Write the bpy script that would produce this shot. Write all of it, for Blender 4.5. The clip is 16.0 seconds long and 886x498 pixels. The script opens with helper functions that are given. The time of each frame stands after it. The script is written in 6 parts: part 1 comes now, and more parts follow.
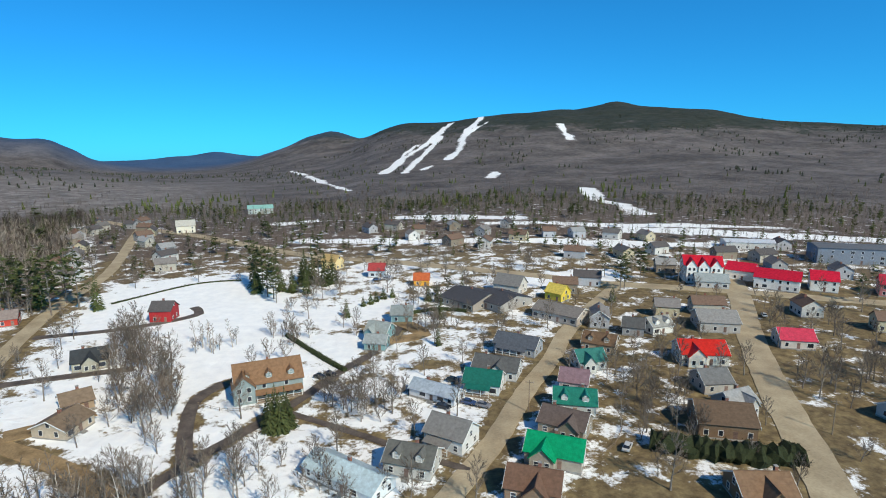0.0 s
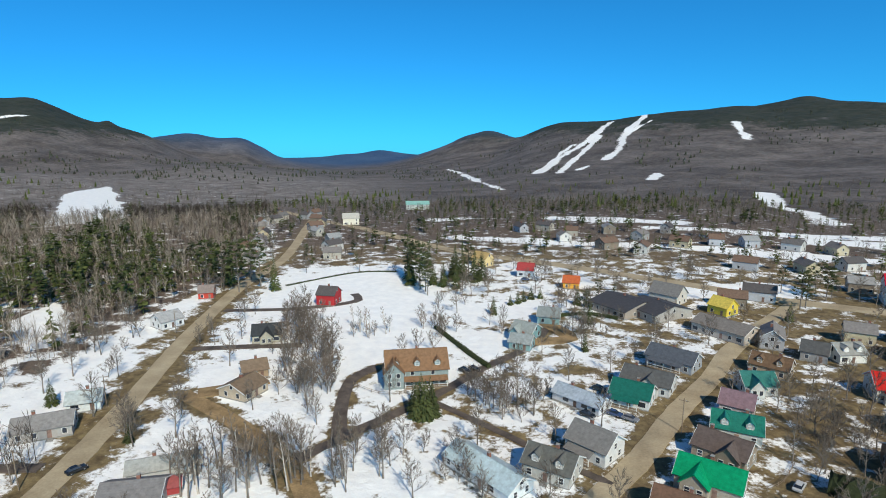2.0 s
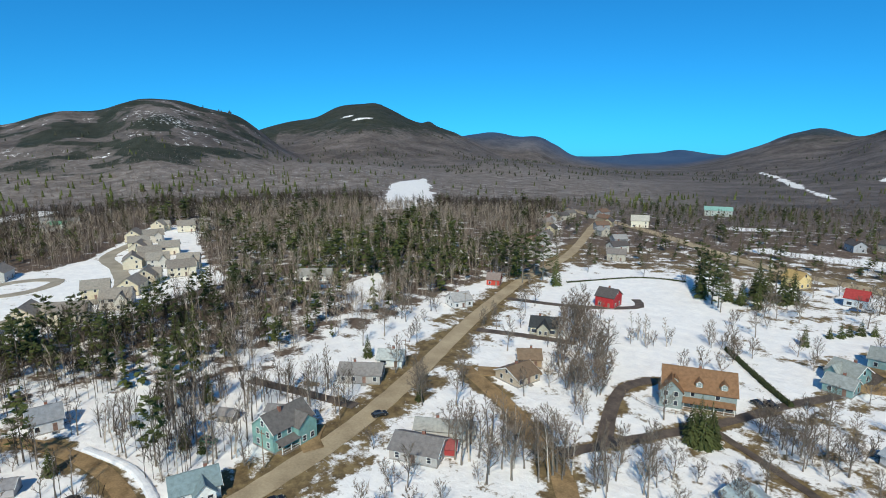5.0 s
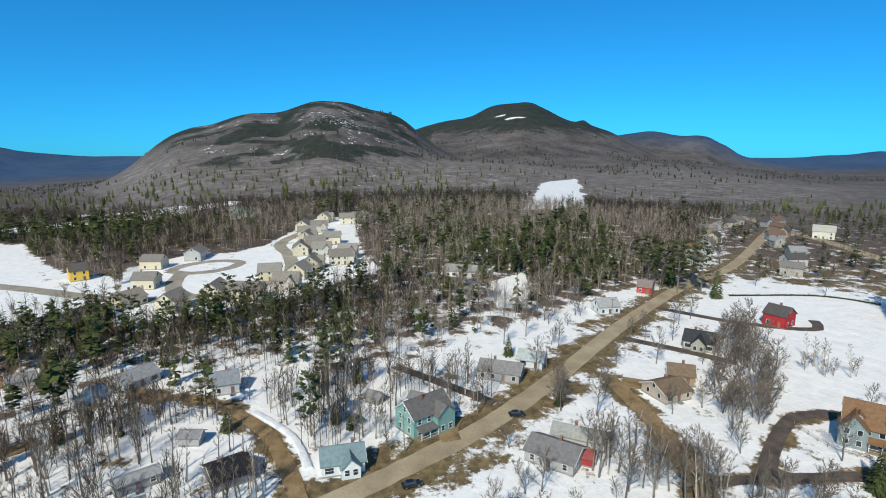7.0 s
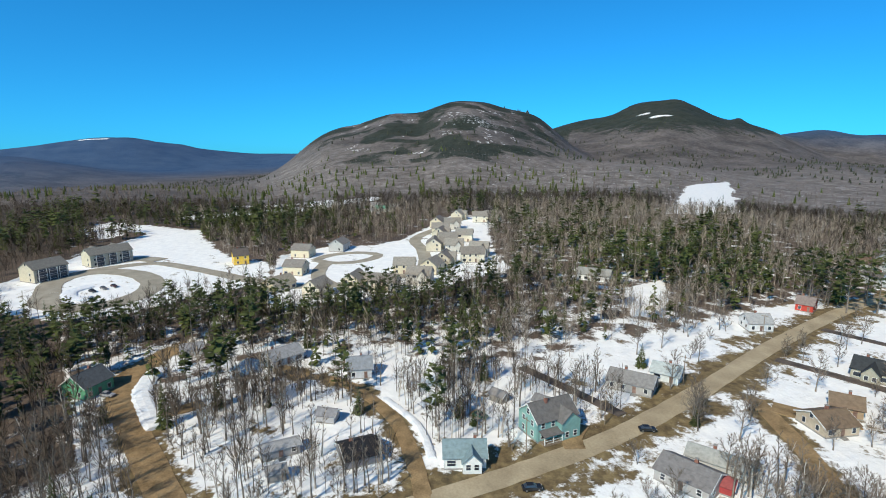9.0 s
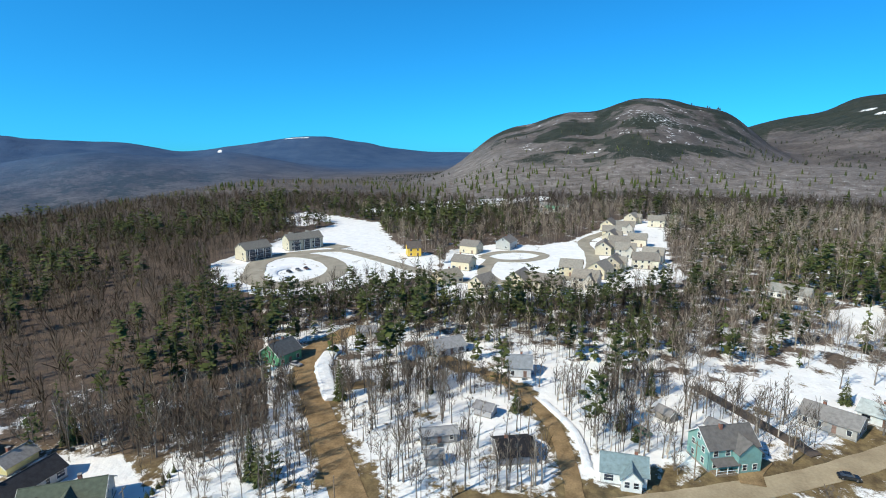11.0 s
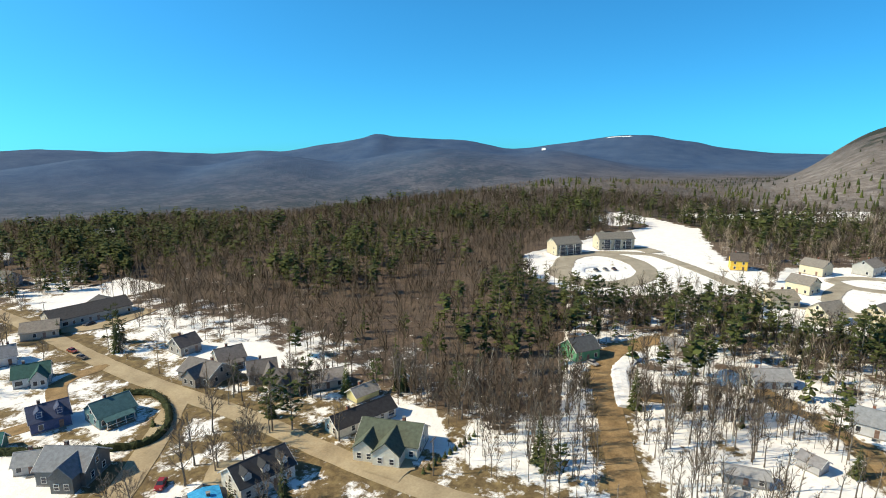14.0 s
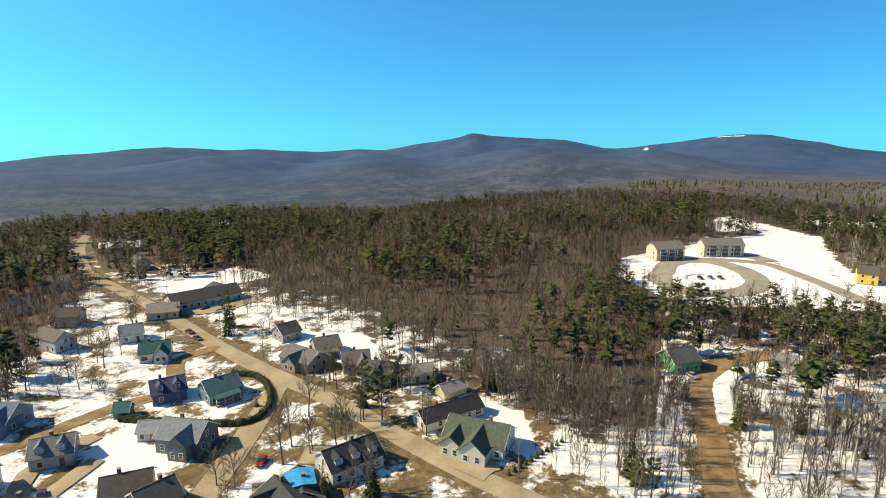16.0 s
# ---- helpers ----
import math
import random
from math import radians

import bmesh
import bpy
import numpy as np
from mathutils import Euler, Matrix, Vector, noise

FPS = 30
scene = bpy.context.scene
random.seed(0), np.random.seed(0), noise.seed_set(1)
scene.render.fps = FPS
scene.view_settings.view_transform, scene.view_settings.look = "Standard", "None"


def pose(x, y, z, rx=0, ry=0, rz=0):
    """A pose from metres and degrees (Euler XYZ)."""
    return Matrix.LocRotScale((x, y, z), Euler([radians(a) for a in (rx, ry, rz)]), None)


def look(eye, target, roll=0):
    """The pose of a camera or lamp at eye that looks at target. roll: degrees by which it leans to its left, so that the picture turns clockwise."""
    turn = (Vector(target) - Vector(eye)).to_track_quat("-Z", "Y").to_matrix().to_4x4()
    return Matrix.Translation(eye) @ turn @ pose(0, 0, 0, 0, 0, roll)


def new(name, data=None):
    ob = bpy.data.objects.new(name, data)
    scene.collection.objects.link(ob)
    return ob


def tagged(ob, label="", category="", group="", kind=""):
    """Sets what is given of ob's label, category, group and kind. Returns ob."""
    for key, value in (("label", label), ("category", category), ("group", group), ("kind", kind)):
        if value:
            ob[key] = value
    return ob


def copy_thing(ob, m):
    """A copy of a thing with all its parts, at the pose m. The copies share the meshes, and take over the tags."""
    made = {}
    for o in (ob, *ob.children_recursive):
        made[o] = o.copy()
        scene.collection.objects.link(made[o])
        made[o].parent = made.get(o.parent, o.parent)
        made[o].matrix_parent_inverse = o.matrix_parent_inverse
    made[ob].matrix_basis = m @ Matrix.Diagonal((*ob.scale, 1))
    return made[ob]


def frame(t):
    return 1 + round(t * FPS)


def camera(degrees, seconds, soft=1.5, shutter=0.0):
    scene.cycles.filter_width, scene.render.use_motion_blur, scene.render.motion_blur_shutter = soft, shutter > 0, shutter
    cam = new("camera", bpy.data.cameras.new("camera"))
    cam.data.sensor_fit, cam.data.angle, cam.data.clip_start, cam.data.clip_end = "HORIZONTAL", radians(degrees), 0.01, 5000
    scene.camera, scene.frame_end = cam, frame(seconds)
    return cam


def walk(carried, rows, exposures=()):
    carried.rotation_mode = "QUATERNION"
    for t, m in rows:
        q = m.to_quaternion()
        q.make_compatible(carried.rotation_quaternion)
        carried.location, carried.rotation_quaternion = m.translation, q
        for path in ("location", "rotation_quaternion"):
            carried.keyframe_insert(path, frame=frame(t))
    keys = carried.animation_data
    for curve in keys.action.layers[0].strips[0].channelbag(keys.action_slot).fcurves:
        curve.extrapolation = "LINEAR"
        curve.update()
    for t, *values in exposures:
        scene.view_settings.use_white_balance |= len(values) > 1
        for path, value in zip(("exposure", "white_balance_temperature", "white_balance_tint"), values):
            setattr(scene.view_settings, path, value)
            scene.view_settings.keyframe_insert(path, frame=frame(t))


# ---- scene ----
cam = camera(76.0, 16.0, soft=1.0)


def turned(t, yaw, lean=78.67, roll=0.14):
    return t, pose(0.0, 0.0, 75.0, lean - 0.15 * (t - 8) / 8, roll, yaw)


# hovering over the village, turning slowly to the left
walk(cam, [turned(0.0, 0.0), turned(0.5, 3.92), turned(1.0, 7.73), turned(1.5, 11.56), turned(2.0, 15.35), turned(2.5, 19.33),
           turned(3.0, 23.78), turned(3.5, 28.86), turned(4.0, 34.05), turned(4.5, 39.25), turned(7.0, 58.91), turned(7.5, 62.20),
           turned(8.0, 65.52), turned(10.5, 84.45), turned(11.0, 89.38), turned(11.5, 94.70), turned(12.0, 100.12), turned(12.5, 105.50),
           turned(13.0, 110.82), turned(13.5, 116.09), turned(14.0, 120.51), turned(14.5, 122.16), turned(15.0, 123.9), turned(15.5, 127.06),
           turned(16.0, 130.02)], exposures=[(0.0, -0.04, 6250, 10), (4.0, -0.18, 6250, 10), (8.0, -0.08, 6250, 10), (11.0, 0.13, 6200, 10), (13.0, 0.25, 6700, 10), (16.0, 0.38, 8000, 10)])

# ---- daylight: a clear blue spring sky, sun behind the first view ----
SUN_AT = Vector((0.6, -0.8, 0.84)).normalized()
world = bpy.data.worlds.new("clear_sky")
scene.world = world
world.use_nodes = True
wn = world.node_tree
sky = wn.nodes.new("ShaderNodeTexSky")
sky.sky_type = "NISHITA"
sky.sun_disc = False
sky.sun_elevation = math.asin(SUN_AT.z)
sky.sun_rotation = math.atan2(SUN_AT.x, SUN_AT.y)
sky.altitude = 300
sky.air_density, sky.dust_density, sky.ozone_density = 1.0, 2.0, 1.4
# the air is clearest well above the horizon: the dome is drawn up a little
dome = wn.nodes.new("ShaderNodeTexCoord")
raised = wn.nodes.new("ShaderNodeVectorMath")
raised.operation = "MULTIPLY_ADD"
raised.inputs[1].default_value, raised.inputs[2].default_value = (1.0, 1.0, 1.4), (0.0, 0.0, 0.1)
unit = wn.nodes.new("ShaderNodeVectorMath")
unit.operation = "NORMALIZE"
wn.links.new(dome.outputs["Generated"], raised.inputs[0])
wn.links.new(raised.outputs[0], unit.inputs[0])
wn.links.new(unit.outputs[0], sky.inputs["Vector"])
tone = wn.nodes.new("ShaderNodeHueSaturation")
tone.inputs["Saturation"].default_value = 1.05
tint = wn.nodes.new("ShaderNodeMix")
tint.data_type, tint.blend_type = "RGBA", "MULTIPLY"
tint.inputs[0].default_value = 1.0
# deep blue near the horizon, dimmed and plainer overhead to weaken the fill light
level = wn.nodes.new("ShaderNodeSeparateXYZ")
wn.links.new(dome.outputs["Generated"], level.inputs[0])
rising = wn.nodes.new("ShaderNodeValToRGB")
rising.color_ramp.elements[0].position, rising.color_ramp.elements[0].color = 0.2, (0.14, 0.89, 1.33, 1.0)
rising.color_ramp.elements[1].position, rising.color_ramp.elements[1].color = 0.75, (0.2, 0.4, 0.56, 1.0)
wn.links.new(level.outputs["Z"], rising.inputs[0])
wn.links.new(rising.outputs[0], tint.inputs[7])
wn.links.new(sky.outputs[0], tone.inputs["Color"])
wn.links.new(tone.outputs[0], tint.inputs[6])
wn.links.new(tint.outputs[2], wn.nodes["Background"].inputs[0])
wn.nodes["Background"].inputs[1].default_value = 0.15
sun = new("sun", bpy.data.lights.new("sun", "SUN"))
sun.data.energy, sun.data.angle, sun.data.color = 4.6, radians(0.6), (1.0, 0.88, 0.67)
sun.matrix_world = look(SUN_AT * 900, (0, 0, 0))


# ---- materials ----
def rgb(c):
    return (c[0], c[1], c[2], 1.0)


def material(name, dark, light, rough=0.8, scale=3.0, bump=0.15, metal=0.0, fine=30.0, per_object=0.0, spec=0.3):
    """A surface that wanders between two colours at two scales, with fine relief."""
    m = bpy.data.materials.new(name)
    m.use_nodes = True
    t, bsdf = m.node_tree, m.node_tree.nodes["Principled BSDF"]
    co = t.nodes.new("ShaderNodeTexCoord")
    a, b = t.nodes.new("ShaderNodeTexNoise"), t.nodes.new("ShaderNodeTexNoise")
    a.inputs["Scale"].default_value, a.inputs["Detail"].default_value = scale, 6
    b.inputs["Scale"].default_value, b.inputs["Detail"].default_value = fine, 4
    for n in (a, b):
        t.links.new(co.outputs["Object"], n.inputs["Vector"])
    add = t.nodes.new("ShaderNodeMath")
    add.operation = "MULTIPLY_ADD"
    t.links.new(b.outputs["Fac"], add.inputs[0])
    add.inputs[1].default_value = 0.5
    t.links.new(a.outputs["Fac"], add.inputs[2])
    ramp = t.nodes.new("ShaderNodeValToRGB")
    ramp.color_ramp.elements[0].position, ramp.color_ramp.elements[1].position = 0.5, 1.0
    ramp.color_ramp.elements[0].color, ramp.color_ramp.elements[1].color = rgb(dark), rgb(light)
    t.links.new(add.outputs[0], ramp.inputs[0])
    last = ramp.outputs[0]
    if per_object:
        info, hsv = t.nodes.new("ShaderNodeObjectInfo"), t.nodes.new("ShaderNodeHueSaturation")
        span = t.nodes.new("ShaderNodeMapRange")
        span.inputs["To Min"].default_value, span.inputs["To Max"].default_value = 1 - per_object, 1 + per_object
        t.links.new(info.outputs["Random"], span.inputs["Value"])
        t.links.new(span.outputs[0], hsv.inputs["Value"])
        t.links.new(last, hsv.inputs["Color"])
        last = hsv.outputs[0]
    t.links.new(last, bsdf.inputs["Base Color"])
    bsdf.inputs["Roughness"].default_value, bsdf.inputs["Metallic"].default_value = rough, metal
    bsdf.inputs["Specular IOR Level"].default_value = spec
    if bump:
        bm = t.nodes.new("ShaderNodeBump")
        bm.inputs["Strength"].default_value, bm.inputs["Distance"].default_value = bump, 0.05
        t.links.new(b.outputs["Fac"], bm.inputs["Height"])
        t.links.new(bm.outputs[0], bsdf.inputs["Normal"])
    return m


def ribbed(name, dark, light, pitch, axis, rough, metal=0.0, depth=0.03, scale=1.2):
    """Paint or metal over regular ribs or courses: clapboard, seams, shingle rows."""
    m = material(name, dark, light, rough, scale, 0.0, metal, 14.0, 0.06)
    t, bsdf = m.node_tree, m.node_tree.nodes["Principled BSDF"]
    co = next(n for n in t.nodes if n.type == "TEX_COORD")
    wave = t.nodes.new("ShaderNodeTexWave")
    wave.bands_direction, wave.wave_profile = axis, "SAW"
    wave.inputs["Scale"].default_value = 0.314159 / pitch
    wave.inputs["Distortion"].default_value = 0.15
    t.links.new(co.outputs["Object"], wave.inputs["Vector"])
    bm = t.nodes.new("ShaderNodeBump")
    bm.inputs["Strength"].default_value, bm.inputs["Distance"].default_value = 0.8, depth
    t.links.new(wave.outputs["Fac"], bm.inputs["Height"])
    t.links.new(bm.outputs[0], bsdf.inputs["Normal"])
    return m


def mid(c, k):
    return (min(c[0] * k, 0.95), min(c[1] * k, 0.95), min(c[2] * k, 0.95))


WALLS, ROOFS = {}, {}


def wall_paint(c):
    if c not in WALLS:
        WALLS[c] = ribbed("clapboard_paint", mid(c, 0.82), mid(c, 1.06), 0.16, "Z", 0.6)
    return WALLS[c]


def roof_skin(c, metal=False):
    if (c, metal) not in ROOFS:
        ROOFS[c, metal] = ribbed("metal_roofing" if metal else "asphalt_shingles", mid(c, 0.7), mid(c, 1.15), 0.45 if metal else 0.25,
                                 "X" if metal else "Z", 0.35 if metal else 0.85, 0.2 if metal else 0.0)
    return ROOFS[c, metal]


M_GLASS = material("window_glass", (0.015, 0.02, 0.03), (0.05, 0.06, 0.08), 0.06, 0.4, 0, spec=0.6, per_object=0.5)
# glass darkened so its colour carries the shade of the balcony recesses
M_SHADE = material("shaded_glazing", (0.03, 0.04, 0.055), (0.08, 0.09, 0.11), 0.3, 0.6, 0)
M_TRIM = material("white_trim", (0.62, 0.62, 0.6), (0.82, 0.82, 0.8), 0.5, 2.0, 0.05)
M_STONE = material("concrete_footing", (0.2, 0.19, 0.18), (0.36, 0.35, 0.33), 0.9, 2.0, 0.3)
M_BRICK = material("chimney_brick", (0.16, 0.07, 0.05), (0.32, 0.15, 0.11), 0.9, 6.0, 0.4)
M_DOOR = material("door_paint", (0.1, 0.06, 0.05), (0.3, 0.2, 0.16), 0.5, 1.0, 0.05, per_object=0.4)
M_WOOD = material("weathered_wood", (0.14, 0.1, 0.07), (0.32, 0.25, 0.18), 0.8, 5.0, 0.3)
M_ROAD = material("old_asphalt", (0.27, 0.215, 0.14), (0.47, 0.39, 0.265), 0.9, 0.12, 0.25, fine=1.7)
M_ESTATE = material("pale_gravel_paving", (0.25, 0.225, 0.18), (0.4, 0.365, 0.3), 0.92, 0.15, 0.3, fine=1.9)
M_DIRT = material("muddy_gravel", (0.14, 0.094, 0.047), (0.38, 0.265, 0.14), 0.95, 0.25, 0.5, fine=2.2)
M_DARK = material("wet_asphalt", (0.055, 0.045, 0.04), (0.15, 0.12, 0.1), 0.75, 0.3, 0.25, fine=2.5)
M_SNOW = material("packed_snow", (0.62, 0.66, 0.72), (0.88, 0.89, 0.91), 0.7, 0.6, 0.5, fine=3.0)
M_BARK = material("grey_bark", (0.1, 0.083, 0.068), (0.27, 0.235, 0.2), 0.95, 3.0, 0.5, per_object=0.35)
M_TWIG = material("bare_twigs", (0.1, 0.08, 0.064), (0.215, 0.175, 0.14), 0.95, 0.8, 0, per_object=0.3)
M_BIRCH = material("pale_birch_bark", (0.3, 0.26, 0.22), (0.55, 0.5, 0.44), 0.85, 2.0, 0.3, per_object=0.2)
M_NEEDLE = material("conifer_needles", (0.022, 0.032, 0.01), (0.095, 0.112, 0.034), 0.85, 1.2, 0.3, fine=6.0, per_object=0.35)
M_RUBBER = material("tyre_rubber", (0.015, 0.015, 0.015), (0.035, 0.035, 0.035), 0.8, 8.0, 0.2)
M_STEEL = material("dull_steel", (0.3, 0.3, 0.31), (0.5, 0.5, 0.52), 0.4, 3.0, 0.1, metal=0.8)
M_LAMP = material("lamp_glass", (0.6, 0.58, 0.52), (0.8, 0.78, 0.74), 0.2, 2.0, 0)
M_TARP = material("blue_tarpaulin", (0.02, 0.22, 0.5), (0.05, 0.45, 0.8), 0.45, 2.0, 0.5)
M_HEDGE = material("clipped_evergreen", (0.015, 0.025, 0.01), (0.05, 0.06, 0.02), 0.9, 3.0, 0.6, per_object=0.3)


def forest_stuff(name, dark, light, rough=0.95):
    """For thousands of trees in one mesh: each its own shade."""
    m = material(name, dark, light, rough, 0.03, 0, fine=0.4)
    t, bsdf = m.node_tree, m.node_tree.nodes["Principled BSDF"]
    geo, hsv, span = t.nodes.new("ShaderNodeNewGeometry"), t.nodes.new("ShaderNodeHueSaturation"), t.nodes.new("ShaderNodeMapRange")
    span.inputs["To Min"].default_value, span.inputs["To Max"].default_value = 0.75, 1.3
    t.links.new(geo.outputs["Random Per Island"], span.inputs["Value"])
    t.links.new(span.outputs[0], hsv.inputs["Value"])
    ramp = next(n for n in t.nodes if n.type == "VALTORGB")
    t.links.new(ramp.outputs[0], hsv.inputs["Color"])
    t.links.new(hsv.outputs[0], bsdf.inputs["Base Color"])
    return m


M_WOODS = forest_stuff("bare_woods", (0.052, 0.044, 0.037), (0.122, 0.105, 0.088))
M_BIRCHES = forest_stuff("pale_birch_woods", (0.24, 0.21, 0.175), (0.44, 0.39, 0.33))
M_FARFIR = forest_stuff("far_fir_green", (0.026, 0.03, 0.02), (0.07, 0.075, 0.05))
M_HAZE = forest_stuff("far_bare_woods", (0.135, 0.115, 0.102), (0.24, 0.206, 0.183))
M_PINES = forest_stuff("dark_pines", (0.03, 0.042, 0.012), (0.112, 0.13, 0.036))


def ground_material():
    """Snow over leaf litter, mud and last year's grass; where it lies comes from the ground's own cover layer."""
    m = bpy.data.materials.new("thawing_ground")
    m.use_nodes = True
    t, bsdf = m.node_tree, m.node_tree.nodes["Principled BSDF"]
    N = t.nodes.new
    L = t.links.new
    at = N("ShaderNodeAttribute")
    at.attribute_name = "cover"
    sep = N("ShaderNodeSeparateColor")
    L(at.outputs["Color"], sep.inputs[0])
    geo = N("ShaderNodeNewGeometry")

    def noise_at(scale, detail, rough=0.6):
        n = N("ShaderNodeTexNoise")
        n.inputs["Scale"].default_value, n.inputs["Detail"].default_value, n.inputs["Roughness"].default_value = scale, detail, rough
        L(geo.outputs["Position"], n.inputs["Vector"])
        return n.outputs["Fac"]

    def ramp(source, *stops):
        r = N("ShaderNodeValToRGB")
        while len(r.color_ramp.elements) < len(stops):
            r.color_ramp.elements.new(0.5)
        for e, (p, c) in zip(r.color_ramp.elements, stops):
            e.position, e.color = p, rgb(c)
        L(source, r.inputs[0])
        return r.outputs[0]

    def mix(f, a, b):
        x = N("ShaderNodeMix")
        x.data_type = "RGBA"
        L(f, x.inputs[0])
        L(a, x.inputs[6])
        L(b, x.inputs[7])
        return x.outputs[2]

    def calc(op, a, b):
        x = N("ShaderNodeMath")
        x.operation = op
        for i, v in enumerate((a, b)):
            if isinstance(v, (int, float)):
                x.inputs[i].default_value = v
            else:
                L(v, x.inputs[i])
        return x.outputs[0]
    patches = calc("ADD", calc("MULTIPLY", noise_at(0.11, 7, 0.65), 0.75), calc("MULTIPLY", noise_at(0.9, 5, 0.7), 0.25))
    reach = calc("ADD", calc("MULTIPLY", calc("SUBTRACT", patches, 0.5), 1.9), sep.outputs["Red"])
    snowy = ramp(reach, (0.44, (0, 0, 0)), (0.56, (1, 1, 1)))
    yard = ramp(noise_at(0.35, 8, 0.7), (0.3, (0.075, 0.053, 0.03)), (0.5, (0.165, 0.122, 0.064)), (0.7, (0.29, 0.222, 0.11)))
    leaf = ramp(noise_at(0.5, 8, 0.75), (0.3, (0.06, 0.045, 0.036)), (0.7, (0.19, 0.145, 0.115)))
    far = ramp(calc("ADD", calc("MULTIPLY", noise_at(0.009, 9, 0.72), 0.6), calc("MULTIPLY", noise_at(0.09, 7, 0.75), 0.4)), (0.4, (0.055, 0.049, 0.047)), (0.5, (0.112, 0.098, 0.093)), (0.6, (0.185, 0.163, 0.155)))
    firs = ramp(noise_at(0.03, 8, 0.75), (0.35, (0.016, 0.024, 0.016)), (0.7, (0.06, 0.062, 0.05)))
    # blue of the distance haze, mixed into the far ranges' base colour
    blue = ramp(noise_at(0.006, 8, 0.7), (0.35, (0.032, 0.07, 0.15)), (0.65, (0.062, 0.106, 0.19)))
    bare = mix(sep.outputs["Green"], yard, leaf)
    dist = N("ShaderNodeAttribute")
    dist.attribute_name = "wild"
    sep2 = N("ShaderNodeSeparateColor")
    L(dist.outputs["Color"], sep2.inputs[0])
    bare = mix(sep2.outputs["Red"], bare, far)
    pale_cover = ramp(noise_at(0.05, 9, 0.75), (0.4, (0.12, 0.105, 0.096)), (0.52, (0.22, 0.194, 0.178)), (0.62, (0.33, 0.3, 0.285)))
    bare = mix(calc("MULTIPLY", sep2.outputs["Blue"], 0.85), bare, pale_cover)
    edge = calc("ADD", sep2.outputs["Green"], calc("ADD", calc("MULTIPLY", calc("SUBTRACT", noise_at(0.008, 8, 0.72), 0.5), 1.6), calc("MULTIPLY", calc("SUBTRACT", noise_at(0.05, 6, 0.75), 0.5), 1.2)))
    bare = mix(ramp(edge, (0.4, (0, 0, 0)), (0.62, (1, 1, 1))), bare, firs)
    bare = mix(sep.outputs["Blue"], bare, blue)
    white = ramp(noise_at(0.25, 6), (0.3, (0.79, 0.8, 0.82)), (0.7, (0.92, 0.92, 0.915)))
    L(mix(snowy, bare, white), bsdf.inputs["Base Color"])
    bsdf.inputs["Roughness"].default_value = 0.85
    bsdf.inputs["Specular IOR Level"].default_value = 0.2
    bm = N("ShaderNodeBump")
    bm.inputs["Strength"].default_value, bm.inputs["Distance"].default_value = 0.6, 0.4
    relief = calc("MULTIPLY", calc("ADD", calc("MULTIPLY", noise_at(0.02, 9, 0.7), 26.0), calc("MULTIPLY", noise_at(0.12, 5, 0.7), 5.0)), sep2.outputs["Red"])
    L(calc("ADD", calc("ADD", noise_at(0.6, 6), calc("MULTIPLY", noise_at(0.06, 5), 4.0)), relief), bm.inputs["Height"])
    L(bm.outputs[0], bsdf.inputs["Normal"])
    return m


# ---- mesh helpers ----
class Shape:
    """Collects faces for one mesh."""

    def __init__(self):
        self.v, self.f = [], []

    def add(self, verts, faces):
        k = len(self.v)
        self.v += [tuple(p) for p in verts]
        self.f += [tuple(i + k for i in f) for f in faces]
        return self

    def box(self, x0, y0, z0, x1, y1, z1):
        return self.add([(x, y, z) for z in (z0, z1) for y in (y0, y1) for x in (x0, x1)],
                        [(0, 2, 3, 1), (4, 5, 7, 6), (0, 1, 5, 4), (1, 3, 7, 5), (3, 2, 6, 7), (2, 0, 4, 6)])

    def slab(self, a, b, c, d, thick):
        """A plate with its top corners a, b, c, d (anticlockwise from above) and a thickness."""
        n = (Vector(b) - Vector(a)).cross(Vector(d) - Vector(a)).normalized() * thick
        low = [Vector(p) - n for p in (a, b, c, d)]
        return self.add([*map(Vector, (a, b, c, d)), *low], [(0, 1, 2, 3), (7, 6, 5, 4), (0, 4, 5, 1), (1, 5, 6, 2), (2, 6, 7, 3), (3, 7, 4, 0)])

    def tube(self, a, b, ra, rb, n=5, caps=True):
        a, b = Vector(a), Vector(b)
        d = (b - a).normalized()
        u = d.cross(Vector((0.3, 0.9, 0.1) if abs(d.z) > 0.9 else (0, 0, 1))).normalized()
        w = d.cross(u)
        ring = [(u * math.cos(6.2832 * i / n) + w * math.sin(6.2832 * i / n)) for i in range(n)]
        k = [a + p * ra for p in ring] + [b + p * rb for p in ring]
        faces = [(i, (i + 1) % n, n + (i + 1) % n, n + i) for i in range(n)]
        if caps:
            faces += [tuple(range(n))[::-1], tuple(range(n, 2 * n))]
        return self.add(k, faces)

    def mesh(self, name, mat):
        me = bpy.data.meshes.new(name)
        me.from_pydata(self.v, [], self.f)
        me.materials.append(mat)
        me.update()
        return me


def part(name, shape, mat, parent, label="", m=None):
    """One mesh object under a thing or a part; shape may be a mesh that alike pieces share."""
    ob = new(name, shape.mesh(name, mat) if isinstance(shape, Shape) else shape)
    ob.parent = parent
    if m is not None:
        ob.matrix_basis = m
    return tagged(ob, label)


def thing(name, x, y, turn, label, category, group="", z=None):
    ob = new(name)
    ob.empty_display_size = 0.5
    ob.matrix_world = pose(x, y, ground_at(x, y) if z is None else z, 0, 0, turn)
    return tagged(ob, label, category, group)


def ground_at(x, y):
    return float(height(np.array([float(x)]), np.array([float(y)]))[0])


# ---- terrain ----
EYE = 75.0          # height of the flying camera over the village floor


